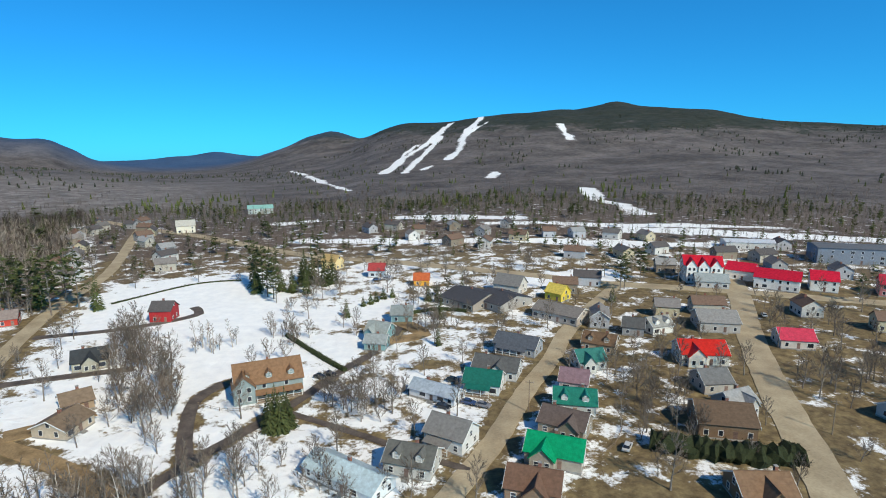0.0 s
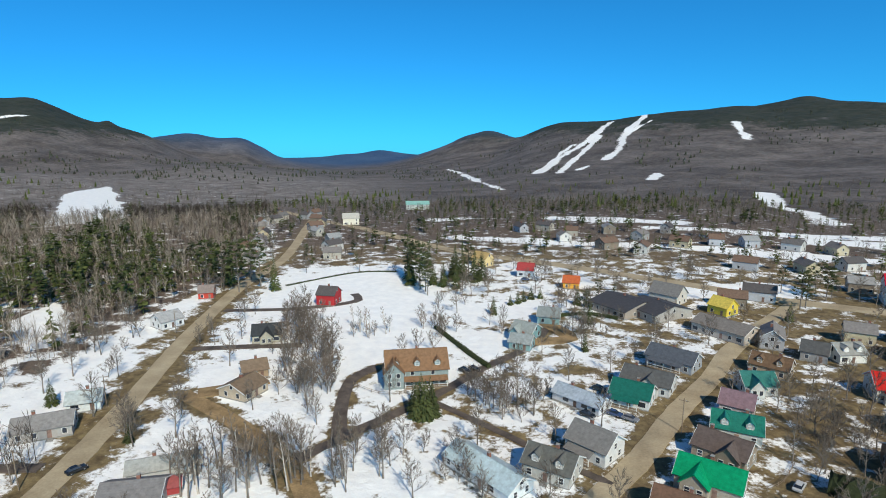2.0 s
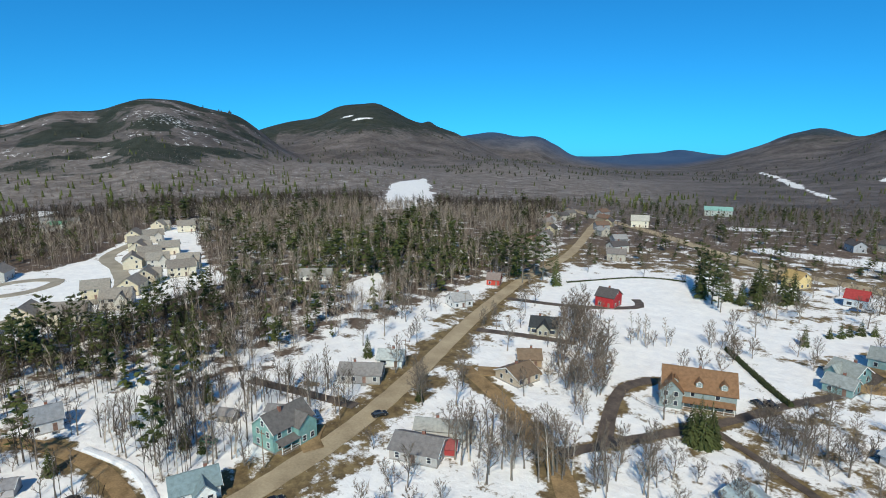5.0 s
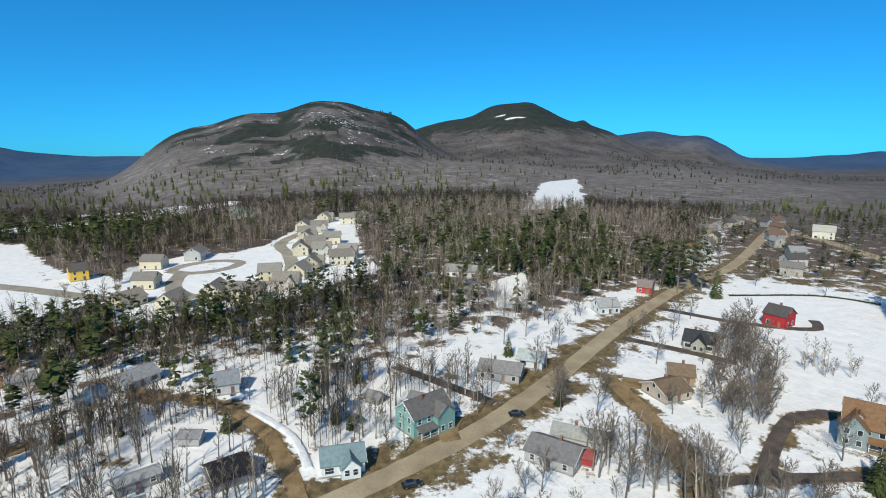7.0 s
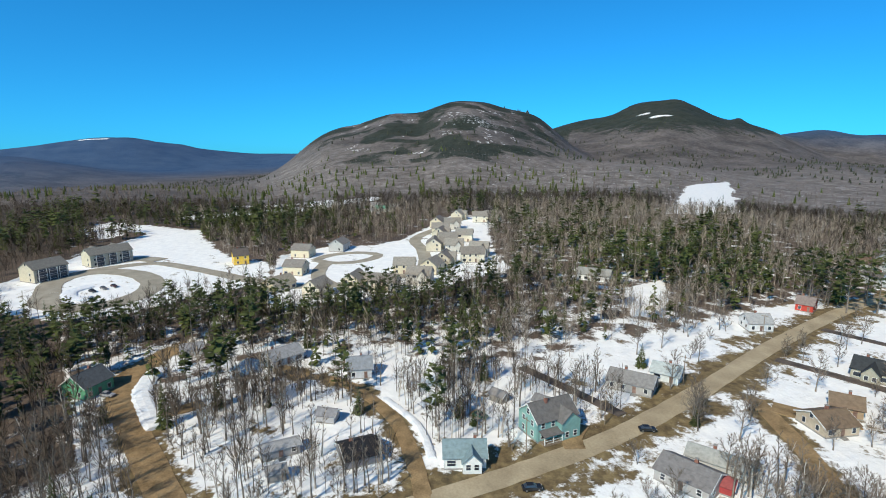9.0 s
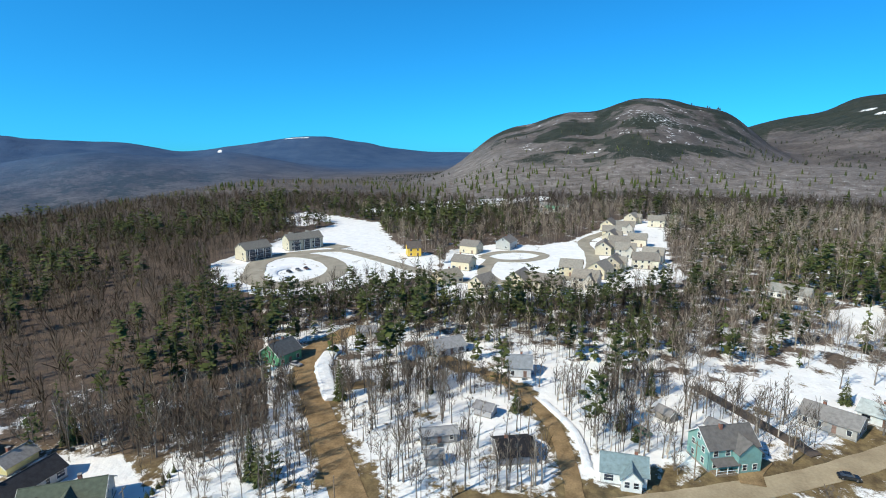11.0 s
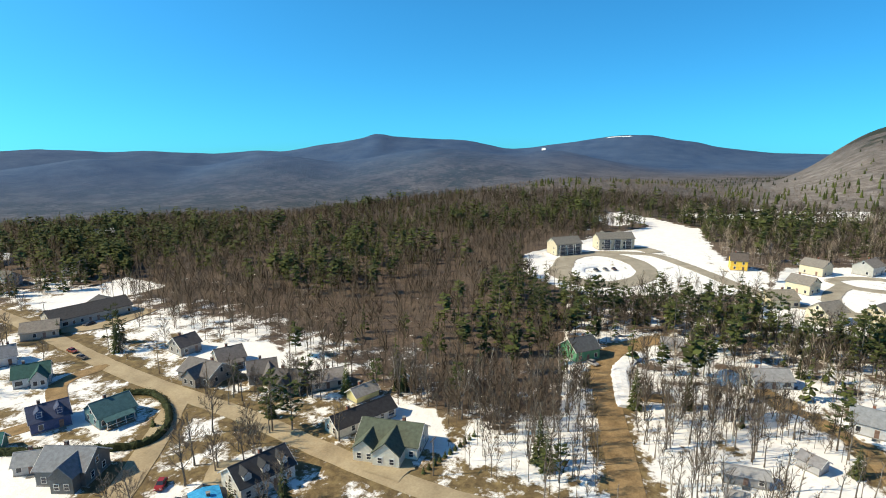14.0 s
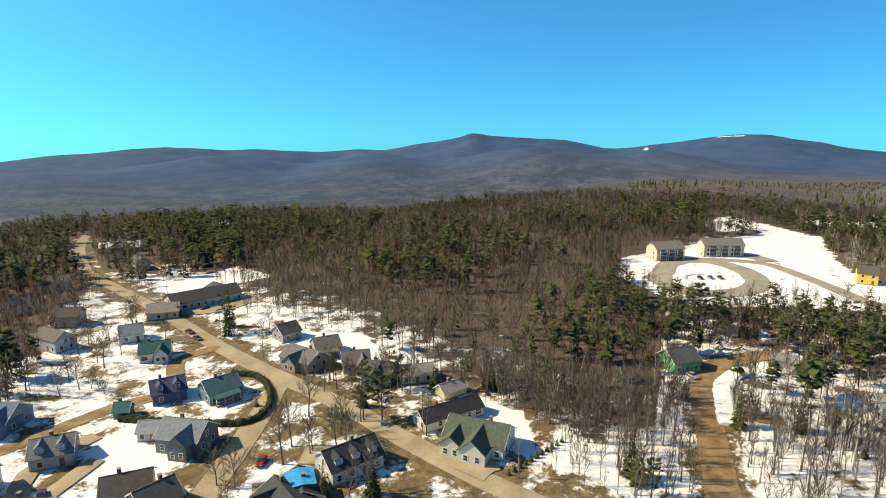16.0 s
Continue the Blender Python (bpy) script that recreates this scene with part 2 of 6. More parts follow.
def bearing(x, y):
    """Degrees to the left of straight ahead (+y), from -120 to 240."""
    a = np.degrees(np.arctan2(-x, y))
    return np.where(a < -120, a + 360, a)


def lattice(x, y, seed):
    """Smooth value noise on a unit lattice, -1 to 1."""
    xi, yi = np.floor(x), np.floor(y)
    fx, fy = x - xi, y - yi
    fx, fy = fx * fx * (3 - 2 * fx), fy * fy * (3 - 2 * fy)

    def corner(i, j):
        s = np.sin((xi + i) * 127.1 + (yi + j) * 311.7 + seed * 74.7) * 43758.5453
        return s - np.floor(s)
    low = corner(0, 0) * (1 - fx) + corner(1, 0) * fx
    high = corner(0, 1) * (1 - fx) + corner(1, 1) * fx
    return (low * (1 - fy) + high * fy) * 2 - 1


def fractal(x, y, seed, octaves=4):
    total, amp = 0, 1
    for o in range(octaves):
        total = total + amp * lattice(x * 2 ** o, y * 2 ** o, seed + o)
        amp *= 0.5
    return total


PEAKS = []


def peak(at, away, rise, spread, depth):
    """A mountain: bearing in degrees, distance, angle of its top over the eye's level, half widths across (degrees) and in depth (metres)."""
    PEAKS.append((at, away, EYE + away * math.tan(radians(rise)), spread, depth))


# the long ski mountain
peak(-42.3, 2900, 1.05, 9.0, 900)
peak(-31.3, 2900, 0.74, 9.0, 900)
peak(-22.9, 3000, 1.99, 7.5, 900)
peak(-16.7, 3000, 1.94, 6.3, 850)
peak(-16.3, 3000, 0.82, 3.6, 600)
peak(-10.3, 3000, 2.07, 6.0, 900)
peak(-3.7, 2900, 1.57, 5.9, 850)
peak(2.9, 2900, 0.85, 5.3, 800)
peak(11.0, 3400, 0.08, 4.7, 700)
# the blue pass at the valley's end
peak(21.0, 4500, -1.63, 3.7, 350)
peak(35.2, 3600, -0.3, 1.9, 500)
peak(39.0, 3600, 0.12, 4.8, 500)
# the two-humped peak and the rocky dome
peak(51.1, 3000, 2.54, 5.0, 700)
peak(56.5, 3000, 1.15, 8.0, 700)
peak(45.1, 3000, 0.46, 4.5, 700)
peak(65.9, 1750, 1.7, 5.2, 450)
peak(70.6, 1700, 2.55, 4.8, 450)
peak(77.5, 1700, 1.6, 4.8, 430)
peak(82.6, 1700, 0.25, 3.4, 430)
# far ranges
peak(90.9, 4500, -1.67, 4.8, 300)
peak(103.5, 4400, -0.35, 6.6, 400)
peak(112.2, 4400, -1.57, 4.5, 400)
peak(122.0, 4300, -0.64, 5.5, 450)
peak(126.6, 4300, -0.32, 4.4, 450)
peak(133.1, 4300, -1.47, 5.1, 400)
peak(145.2, 4500, -1.58, 7.3, 300)
peak(156.4, 4600, -1.28, 9.0, 300)
peak(169.9, 4600, -2.4, 6.0, 300)
peak(205.0, 4500, -0.8, 20.0, 350)
peak(-85.0, 4000, 1.2, 25.0, 600)
# wooded rises in front of them
peak(56.0, 1250, -2.6, 9.0, 380)
peak(38.0, 1900, -2.4, 6.0, 500)
peak(121.0, 2900, -1.55, 9.0, 420)
peak(110.0, 3100, -1.6, 5.0, 400)
peak(137.0, 3000, -2.05, 6.0, 420)
peak(152.0, 3200, -2.1, 7.0, 380)
peak(166.0, 2900, -3.0, 8.0, 380)


KNOBS = []


def knob(at, away, tall, spread, depth):
    """A sharper top or shoulder on a ridge, in metres above it."""
    KNOBS.append((at, away, tall, spread, depth))


knob(-16.4, 3000, 12, 0.9, 300)
knob(-25.0, 2950, 8, 1.4, 300)
knob(-5.5, 2950, 7, 1.6, 300)
knob(10.7, 3400, 24, 1.1, 320)
knob(13.2, 3400, 12, 0.9, 300)
knob(21.6, 4500, 24, 1.2, 300)
knob(25.4, 4500, 14, 1.2, 300)
knob(34.0, 3600, 18, 0.8, 260)
knob(38.2, 3600, 8, 1.2, 260)
knob(45.3, 3000, 20, 0.4, 160)
knob(50.6, 3000, 18, 1.0, 300)
knob(53.0, 3000, 8, 0.8, 300)
knob(73.5, 1650, 5, 1.6, 160)
knob(96.8, 4450, 16, 1.0, 250)
knob(103.4, 4400, 12, 1.4, 300)
knob(115.4, 4350, 14, 1.2, 300)
knob(127.0, 4300, 20, 0.8, 300)
knob(123.0, 4300, 8, 1.6, 300)
knob(139.5, 4400, 16, 1.4, 300)
knob(147.5, 4500, 18, 1.6, 300)
knob(154.0, 4600, 12, 2.2, 300)
knob(54.4, 3000, 26, 1.1, 300)
knob(62.6, 1750, 14, 1.6, 200)
knob(100.0, 4400, 34, 2.0, 300)
knob(94.5, 4450, 30, 2.0, 250)
knob(117.6, 4350, 22, 1.8, 300)
knob(138.0, 4400, 26, 1.2, 300)
knob(132.0, 4300, 20, 1.6, 300)
knob(32.6, 3600, 22, 0.6, 260)
knob(4.0, 2900, 18, 2.2, 300)


def floor_drop(r, a):
    """The valley floor: level by the village, sinking slowly away, and beyond the wooded rise falling into the next valley."""
    brow = np.interp(a, [88, 95, 104, 112, 122, 135, 150], [1400, 1050, 900, 720, 570, 450, 480])
    deep = np.interp(a, [86, 98, 112, 125, 200], [0, 60, 120, 150, 150])
    u = np.clip((r - brow) / 750, 0, 1)
    gentle = np.interp(a, [90, 110], [0.036, 0.0])
    return -gentle * np.clip(r - 480, 0, 2600) - deep * u * u * (3 - 2 * u)


def height(x, y):
    """The ground's height, for arrays of x and y."""
    r, a = np.hypot(x, y), bearing(x, y)
    base = floor_drop(r, a)
    total = 0
    for at, away, top, spread, depth in PEAKS:
        lift = top - float(floor_drop(np.array(away), np.array(at)))
        g = lift * np.exp(-0.5 * ((a - at) / spread) ** 2 - 0.5 * ((r - away) / depth) ** 2)
        total = total + np.maximum(g, 0) ** 4
    total = total ** 0.25
    rough = fractal(x / 420, y / 420, 3) * np.clip(total, 0, 150) * 0.085 + fractal(x / 90, y / 90, 9, 3) * np.clip(total - 10, 0, 60) * 0.035 * np.clip(1 - (r - 1400) / 1400, 0, 1)
    for at, away, tall, spread, depth in KNOBS:
        rough = rough + tall * np.exp(-0.5 * ((a - at) / spread) ** 2 - 0.5 * ((r - away) / depth) ** 2)
    rise = 10 * np.exp(-((a - 105) / 16) ** 2 - ((r - 780) / 260) ** 2)
    return base + total + rough + rise


# ---- the lie of the land: what covers it ----
def inside(x, y, poly):
    """Points within a polygon of plan corners."""
    hit = np.zeros(np.shape(x), bool)
    for (ax, ay), (bx, by) in zip(poly, poly[1:] + poly[:1]):
        cross = ((ay > y) != (by > y)) & (x < (bx - ax) * (y - ay) / ((by - ay) or 1e-9) + ax)
        hit ^= cross
    return hit


def within(x, y, poly, blur):
    """1 inside a polygon of plan corners, 0 outside, fading over a width about its edge."""
    d = off_line(x, y, poly + poly[:1])
    return np.clip(0.5 + np.where(inside(x, y, poly), d, -d) / blur, 0, 1)


def off_line(x, y, line):
    """Distance from points to a polyline."""
    best = np.full(np.shape(x), 1e9)
    for (ax, ay), (bx, by) in zip(line, line[1:]):
        dx, dy = bx - ax, by - ay
        s = np.clip(((x - ax) * dx + (y - ay) * dy) / (dx * dx + dy * dy), 0, 1)
        best = np.minimum(best, np.hypot(x - ax - s * dx, y - ay - s * dy))
    return best


MAIN = [(-150, -480), (-128, -425), (-108, -351), (-104, -296), (-102, -251), (-97, -197), (-95, -165), (-95, -141), (-95, -115), (-93, -90),
        (-92, -60), (-95, -20), (-100, 20), (-106, 57), (-112, 83), (-126, 120), (-150, 176), (-174, 245), (-186, 302), (-211, 367), (-260, 480)]
BRANCH = [(-94, -145), (-76, -129), (-60, -116), (-44, -104), (-25, -92)]
LANE_WEST = [(-96, -186), (-80, -184), (-69, -164), (-53, -165), (-33, -163), (-5, -160)]
DIRT = [(-213, -33), (-196, -43), (-180, -44), (-165, -40), (-140, -31), (-121, -24), (-96, -15)]
DRIVE = [(-184, 2), (-174, 9), (-168, 18), (-155, 25), (-137, 30), (-118, 30), (-101, 28)]
FORK = [(-117, 131), (-93, 121), (-76, 112), (-64, 104), (-53, 92), (-45, 78)]
LANE_LODGE = [(-66, 108), (-58, 124), (-44, 149), (-34, 172), (-21, 197), (-16, 226)]
LODGE_DRIVE = [(-60, 119), (-67, 135), (-72, 153), (-68, 165)]
STREET = [(-6, 92), (2, 108), (13, 129), (24, 155), (36, 179), (47, 206), (66, 240), (85, 272)]
AVENUE = [(70, 76), (79, 100), (88, 127), (98, 158), (115, 203), (133, 244), (151, 289)]
PATH = [(-46, 147), (-28, 137), (-15, 129), (-3, 121), (6, 116)]
BARN_DRIVE = [(-156, 205), (-131, 214), (-113, 226), (-106, 236), (-112, 245)]
HIGHWAY = [(-330, 545), (-240, 470), (-165, 415), (-91, 360), (-27, 332), (33, 300), (85, 276), (140, 258), (230, 225), (330, 190)]
CULDESAC = [(-352, -98), (-362, -80), (-364, -62), (-348, -44), (-330, -28), (-306, -8), (-286, 14), (-282, 32), (-285, 50), (-288, 68), (-300, 82), (-318, 90), (-350, 97), (-392, 105), (-440, 152)]
APARTMENT_RING = [(-309, -102), (-290, -97), (-278, -79), (-288, -62), (-311, -56), (-336, -66), (-350, -84), (-348, -99), (-330, -106), (-309, -102)]
ESTATE_RING = [(-344, 28), (-333, 36), (-330, 48), (-335, 60), (-345, 67), (-354, 60), (-357, 49), (-353, 36), (-344, 28)]
ESTATE_LINK = [(-335, 34), (-318, 28), (-300, 26), (-283, 30)]
ROADS = [MAIN, BRANCH, LANE_WEST, DIRT, DRIVE, FORK, LANE_LODGE, LODGE_DRIVE, STREET, AVENUE, PATH, BARN_DRIVE, HIGHWAY, CULDESAC, APARTMENT_RING, ESTATE_RING, ESTATE_LINK]

MEADOW = [(-172, 254), (-140, 282), (-108, 288), (-78, 262), (-68, 236), (-57, 192), (-66, 172), (-80, 172), (-92, 196), (-104, 214), (-126, 207), (-148, 214)]
LAWNS = [MEADOW, [(-236, 154), (-228, 170), (-234, 192), (-206, 172), (-186, 152), (-192, 144), (-216, 158)], [(-62, 236), (-20, 262), (-26, 232), (-46, 214)], [(-56, 196), (-30, 204), (-24, 190), (-36, 178)], [(-60, 128), (-44, 146), (-48, 122), (-56, 118)],
         [(-115, 128), (-96, 128), (-108, 150), (-124, 150)], [(-124, -76), (-103, -58), (-97, -82), (-116, -96)], [(-136, 106), (-124, 118), (-136, 128), (-148, 112)],
         [(-118, -180), (-138, -158), (-126, -130), (-108, -150)], [(-112, -285), (-118, -262), (-168, -262), (-168, -296)], [(-88, 200), (-80, 176), (-92, 166), (-104, 180)],
         [(-72, -146), (-88, -148), (-84, -162), (-64, -158)], [(-44, -150), (-60, -140), (-44, -122), (-34, -136)], [(-106, 30), (-118, 34), (-122, 52), (-107, 52)],
         [(-136, 24), (-152, 18), (-150, 2), (-128, 8)], [(-160, 30), (-178, 34), (-176, 58), (-152, 44)]]
LOTS = [[(-262, -86), (-285, -118), (-330, -134), (-392, -114), (-470, -84), (-470, -50), (-372, -24), (-345, 0), (-300, 0), (-282, -36), (-262, -60)],
        [(-254, -2), (-300, 2), (-366, 8), (-382, 40), (-376, 72), (-388, 92), (-430, 124), (-474, 158), (-456, 196), (-400, 162), (-330, 138), (-284, 130), (-256, 72), (-252, 30)]]
FIELDS = [[(-300, 46), (-298, 64), (-318, 82), (-352, 88), (-386, 94), (-378, 78), (-362, 72), (-344, 76), (-322, 66), (-320, 44)], [(-386, -66), (-455, -82), (-468, -56), (-366, -34)]]
TRAILS = [([(-135, 1305), (-113, 1584), (-91, 1706), (-50, 1911), (-8, 2139), (40, 2640)], 12), ([(-85, 1276), (-76, 1440), (-53, 1645), (-31, 1853), (-7, 2021)], 9),
          ([(-128, 1361), (-114, 1701), (-84, 1888)], 7), ([(16, 1489), (47, 1635), (63, 1823), (84, 2036), (163, 2489), (172, 2650)], 13), ([(102, 2030), (179, 2288)], 6),
          ([(-48, 1324), (-29, 1394)], 10), ([(87, 1036), (106, 1141)], 9), ([(414, 2033), (395, 1875), (367, 1679)], 15), ([(213, 829), (184, 675), (197, 628), (189, 534)], 11),
          ([(-525, 1965), (-416, 1716), (-240, 1181), (-155, 942)], 8), ([(-146, 505), (-124, 520)], 10), ([(-40, 530), (60, 500)], 13), ([(-2031, 1493), (-2010, 1506)], 16),
          ([(-1900, 1462), (-1870, 1514)], 16), ([(-595, 40), (-625, 60), (-655, 118)], 12), ([(-560, -60), (-580, -30), (-614, 1), (-604, 59)], 10), ([(-520, -120), (-470, -60), (-420, -70)], 10),
          ([(-4225, -945), (-4194, -1077)], 26), ([(-3800, -1428), (-3960, -1488)], 13), ([(60, 390), (200, 365)], 8), ([(-100, 410), (20, 392)], 7), ([(150, 430), (330, 372)], 9), ([(20, 397), (97, 384)], 6), ([(50, 284), (84, 294)], 8), ([(-655, -24), (-662, 20), (-650, 78)], 7), ([(-500, -127), (-470, -112)], 8), ([(40, 470), (260, 440)], 6)]
RUNOUT = [(-424, 345), (-428, 432), (-730, 710), (-640, 560)]


def wood_edge(a):
    """Distance at which the woods begin, by bearing."""
    return np.interp(a, [-60, -45, -20, 0, 10, 20, 32, 38, 44, 50, 57, 64, 70, 80, 90, 97, 104, 110, 114, 121, 132, 136, 142, 149, 156, 162, 168, 174, 200],
                     [330, 330, 345, 345, 350, 345, 320, 300, 255, 215, 192, 165, 152, 150, 150, 150, 150, 134, 126, 138, 164, 174, 208, 238, 320, 300, 190, 180, 180])


def woods(x, y):
    """How wooded a place is, 0 to 1."""
    r, a = np.hypot(x, y), bearing(x, y)
    d = np.clip((r - wood_edge(a)) / 12, 0, 1)
    for lot in LOTS + LAWNS + FIELDS + [RUNOUT]:
        d = np.where(inside(x, y, lot), 0, d)
    for road in ROADS:
        d = np.where(off_line(x, y, road) < 7, 0, d)
    for line, half in TRAILS:
        d = np.where(off_line(x, y, line) < half + 3, 0, d)
    valley = (a < 34) & (r < 620)
    return np.where(valley, d * 0.45, d)


def make_ground():
    """One sheet from under the camera to the mountains."""
    turns = np.concatenate([np.arange(-48, -14, 0.4), np.arange(-14, 8, 0.16), np.arange(8, 40, 0.36), np.arange(40, 62, 0.24), np.arange(62, 178, 0.36), np.arange(178, 312, 3.0)])
    rings = np.concatenate([[0.5, 20, 40, 55], np.arange(64, 300, 1.8), np.geomspace(300, 4850, 270)])
    A, R = np.meshgrid(np.radians(turns), rings)
    x, y = -np.sin(A) * R, np.cos(A) * R
    z = height(x, y)
    n, k = A.shape[1], A.shape[0]
    co = np.stack([x, y, z], -1).reshape(-1, 3)
    i, j = np.meshgrid(np.arange(k - 1), np.arange(n), indexing="ij")
    j2 = (j + 1) % n
    quads = np.stack([i * n + j, (i + 1) * n + j, (i + 1) * n + j2, i * n + j2], -1).reshape(-1, 4)[:, ::-1]
    me = bpy.data.meshes.new("ground")
    me.from_pydata(co.tolist(), [], quads.tolist() + [tuple(range(n))])
    a, w = bearing(x, y), woods(x, y)
    snow = np.interp(a, [-32, -14, -4, 12, 20, 56, 64], [0.33, 0.42, 0.5, 0.58, 0.67, 0.67, 0.66])
    snow = np.where(a > 138, 0.54, snow)
    snow = np.where((a > 118) & (a < 148) & (R < 190), 0.45, snow)
    under = np.interp(R, [130, 200, 260, 420, 800], [0.66, 0.54, 0.4, 0.3, 0.16])
    pale_side = np.clip((a - 34) / 6, 0, 1) * np.clip((76 - a) / 8, 0, 1)
    under = under + pale_side * np.interp(R, [240, 420, 700, 1050, 1250], [0.0, 0.08, 0.1, 0.1, 0.0])
    under = np.where(a > 108, np.interp(R - wood_edge(a), [0, 35, 60, 200], [1.0, 0.82, 0.48, 0.28]) * np.interp(a, [108, 128, 134], [0.42, 0.46, 0.62]), under)
    snow = snow * (1 - w) + under * w
    snow = np.where((R > 330) & (a < 32), np.interp(R, [330, 430, 620, 760], [0.44, 0.35, 0.3, 0.1]), snow)
    cell = 1.2 + R * 0.008
    for lawn, deep in [(q, 0.95) for q in LAWNS] + [(q, 0.7) for q in LOTS] + [(q, 0.98) for q in FIELDS]:
        k = within(x, y, lawn, cell)
        snow = snow * (1 - k) + deep * k
    for road, verge in ((MAIN, 14), (BRANCH, 12), (DIRT, 8), (STREET, 11), (AVENUE, 12), (DRIVE, 5), (FORK, 6), (LANE_LODGE, 4), (LODGE_DRIVE, 4), (PATH, 3)):
        d = off_line(x, y, road)
        snow = np.where(d < verge, np.minimum(snow, 0.22 + 0.38 * d / verge), snow)
    snow = snow * np.where(pale_side > 0, np.clip((1350 - R) / 300, 0, 1), R < 900)
    ragged = 0.95 + 0.6 * fractal(x / 40, y / 110, 12, 3)
    for line, half in TRAILS:
        k = np.clip(0.5 + (half * ragged - off_line(x, y, line)) / (np.minimum(cell, half) * 1.6), 0, 1)
        snow = snow * (1 - k) + 0.95 * k
    k = within(x + 8 * fractal(x / 30, y / 30, 4, 2), y, RUNOUT, cell)
    snow = snow * (1 - k) + 1.1 * k
    dome = np.exp(-((a - 69) / 5) ** 2 - ((R - 1330) / 140) ** 2)
    snow = np.maximum(snow, dome * 0.4)
    # distance haze put in as colour: bluer with range, sooner to the left
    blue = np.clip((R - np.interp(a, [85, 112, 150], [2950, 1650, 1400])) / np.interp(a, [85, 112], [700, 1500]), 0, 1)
    leaf = np.clip(w + (R > 400) * 0.6, 0, 1)
    wild = np.clip((R - 480) / 250, 0, 1)
    up = z - floor_drop(R, a)
    firs = np.clip((up - 118) / 90, 0, 1) * 0.75 + 0.2 + np.interp(a, [100, 118], [0, 0.3]) * (R > 700) + np.where((a > 60) & (a < 86) & (R > 1100), np.clip((up - 75) / 90, 0, 0.42), 0)
    # the rocky dome: stands of fir in patches, pale ledges between them
    face = np.clip((a - 58) / 5, 0, 1) * np.clip((86 - a) / 5, 0, 1) * (R > 950) * np.clip((up - 25) / 40, 0, 1) * (R < 2000)
    stands = np.clip(0.5 + 1.0 * fractal(x / 60, y / 60, 8, 4) + 0.35 * np.exp(-((a - 73) / 4) ** 2), 0.05, 0.9)
    firs = firs * (1 - face) + stands * face
    snow = np.maximum(snow, face * np.clip(0.2 + 0.4 * fractal(x / 28, y / 28, 17, 2), 0, 0.38) * (stands < 0.45))
    # a paler mottled grey over the lower slopes
    pale_slopes = np.clip((a - 16) / 10, 0, 1) * np.clip((98 - a) / 10, 0, 1) * np.clip((R - 560) / 200, 0, 1) * np.clip((1750 - R) / 500, 0, 1) * np.clip((95 - up) / 60, 0, 1)
    for name, chans in (("cover", (snow, leaf, blue)), ("wild", (wild, firs, pale_slopes))):
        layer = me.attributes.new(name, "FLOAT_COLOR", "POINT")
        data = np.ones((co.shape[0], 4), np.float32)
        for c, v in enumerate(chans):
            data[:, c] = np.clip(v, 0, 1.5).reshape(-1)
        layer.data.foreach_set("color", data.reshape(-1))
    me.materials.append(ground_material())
    me.shade_smooth()
    tagged(new("ground", me), "thawing ground with patchy snow, brown grass and leaf litter", "ground", kind="structure")


make_ground()


def smooth_line(line, step=4.0):
    pts = []
    ext = [line[0]] + line + [line[-1]]
    for p0, p1, p2, p3 in zip(ext, ext[1:], ext[2:], ext[3:]):
        p0, p1, p2, p3 = map(lambda q: Vector((q[0], q[1])), (p0, p1, p2, p3))
        n = max(2, int((p2 - p1).length / step))
        for i in range(n):
            u = i / n
            pts.append(0.5 * ((2 * p1) + (p2 - p0) * u + (2 * p0 - 5 * p1 + 4 * p2 - p3) * u * u + (3 * p1 - p0 - 3 * p2 + p3) * u ** 3))
    pts.append(Vector((line[-1][0], line[-1][1])))
    return pts


LIFT = [0.10]


def road(name, line, wide, mat, label, category="road", thick=0.25):
    """A paved band that lies on the ground, with its own small edge."""
    pts, s = smooth_line(line), Shape()
    LIFT[0] += 0.008
    rows, rng = [], random.Random(len(line) + int(wide * 10))
    for i, p in enumerate(pts):
        d = (pts[min(i + 1, len(pts) - 1)] - pts[max(i - 1, 0)]).normalized()
        side = Vector((-d.y, d.x))
        w = wide / 2 * (1 + rng.uniform(-0.06, 0.06))
        row = []
        for k in (-1, -0.5, 0, 0.5, 1):
            q = p + side * w * k
            row.append((q.x, q.y, ground_at(q.x, q.y) + LIFT[0] + 0.08 * (1 - k * k)))
        rows.append([(row[0][0], row[0][1], row[0][2] - thick), *row, (row[-1][0], row[-1][1], row[-1][2] - thick)])
    n = len(rows[0])
    s.add([v for r in rows for v in r], [(i * n + j + 1, i * n + j, (i + 1) * n + j, (i + 1) * n + j + 1) for i in range(len(rows) - 1) for j in range(n - 1)])
    ob = new(name, s.mesh(name, mat))
    return tagged(ob, label, category, kind="structure")


road("road", MAIN, 6.4, M_ROAD, "worn tan asphalt village street with sandy edges")
road("road", BRANCH, 6.5, M_ROAD, "worn tan asphalt side street")
road("road", LANE_WEST, 5.5, M_DIRT, "sandy brown side lane")
road("road", DIRT, 7.5, M_DIRT, "muddy brown dirt road through bare woods")
road("road", DRIVE, 3.9, M_DIRT, "narrow muddy brown driveway curving through snow")
road("road", FORK, 5.0, M_DIRT, "muddy brown side lane")
road("road", LANE_LODGE, 3.4, M_DARK, "narrow dark asphalt lane between snowy lawns")
road("driveway", LODGE_DRIVE, 4.0, M_DARK, "dark asphalt drive curving up to a lodge")
road("road", STREET, 6.0, M_ROAD, "worn tan asphalt street between close houses")
road("road", AVENUE, 9.5, M_ROAD, "wide sandy asphalt avenue")
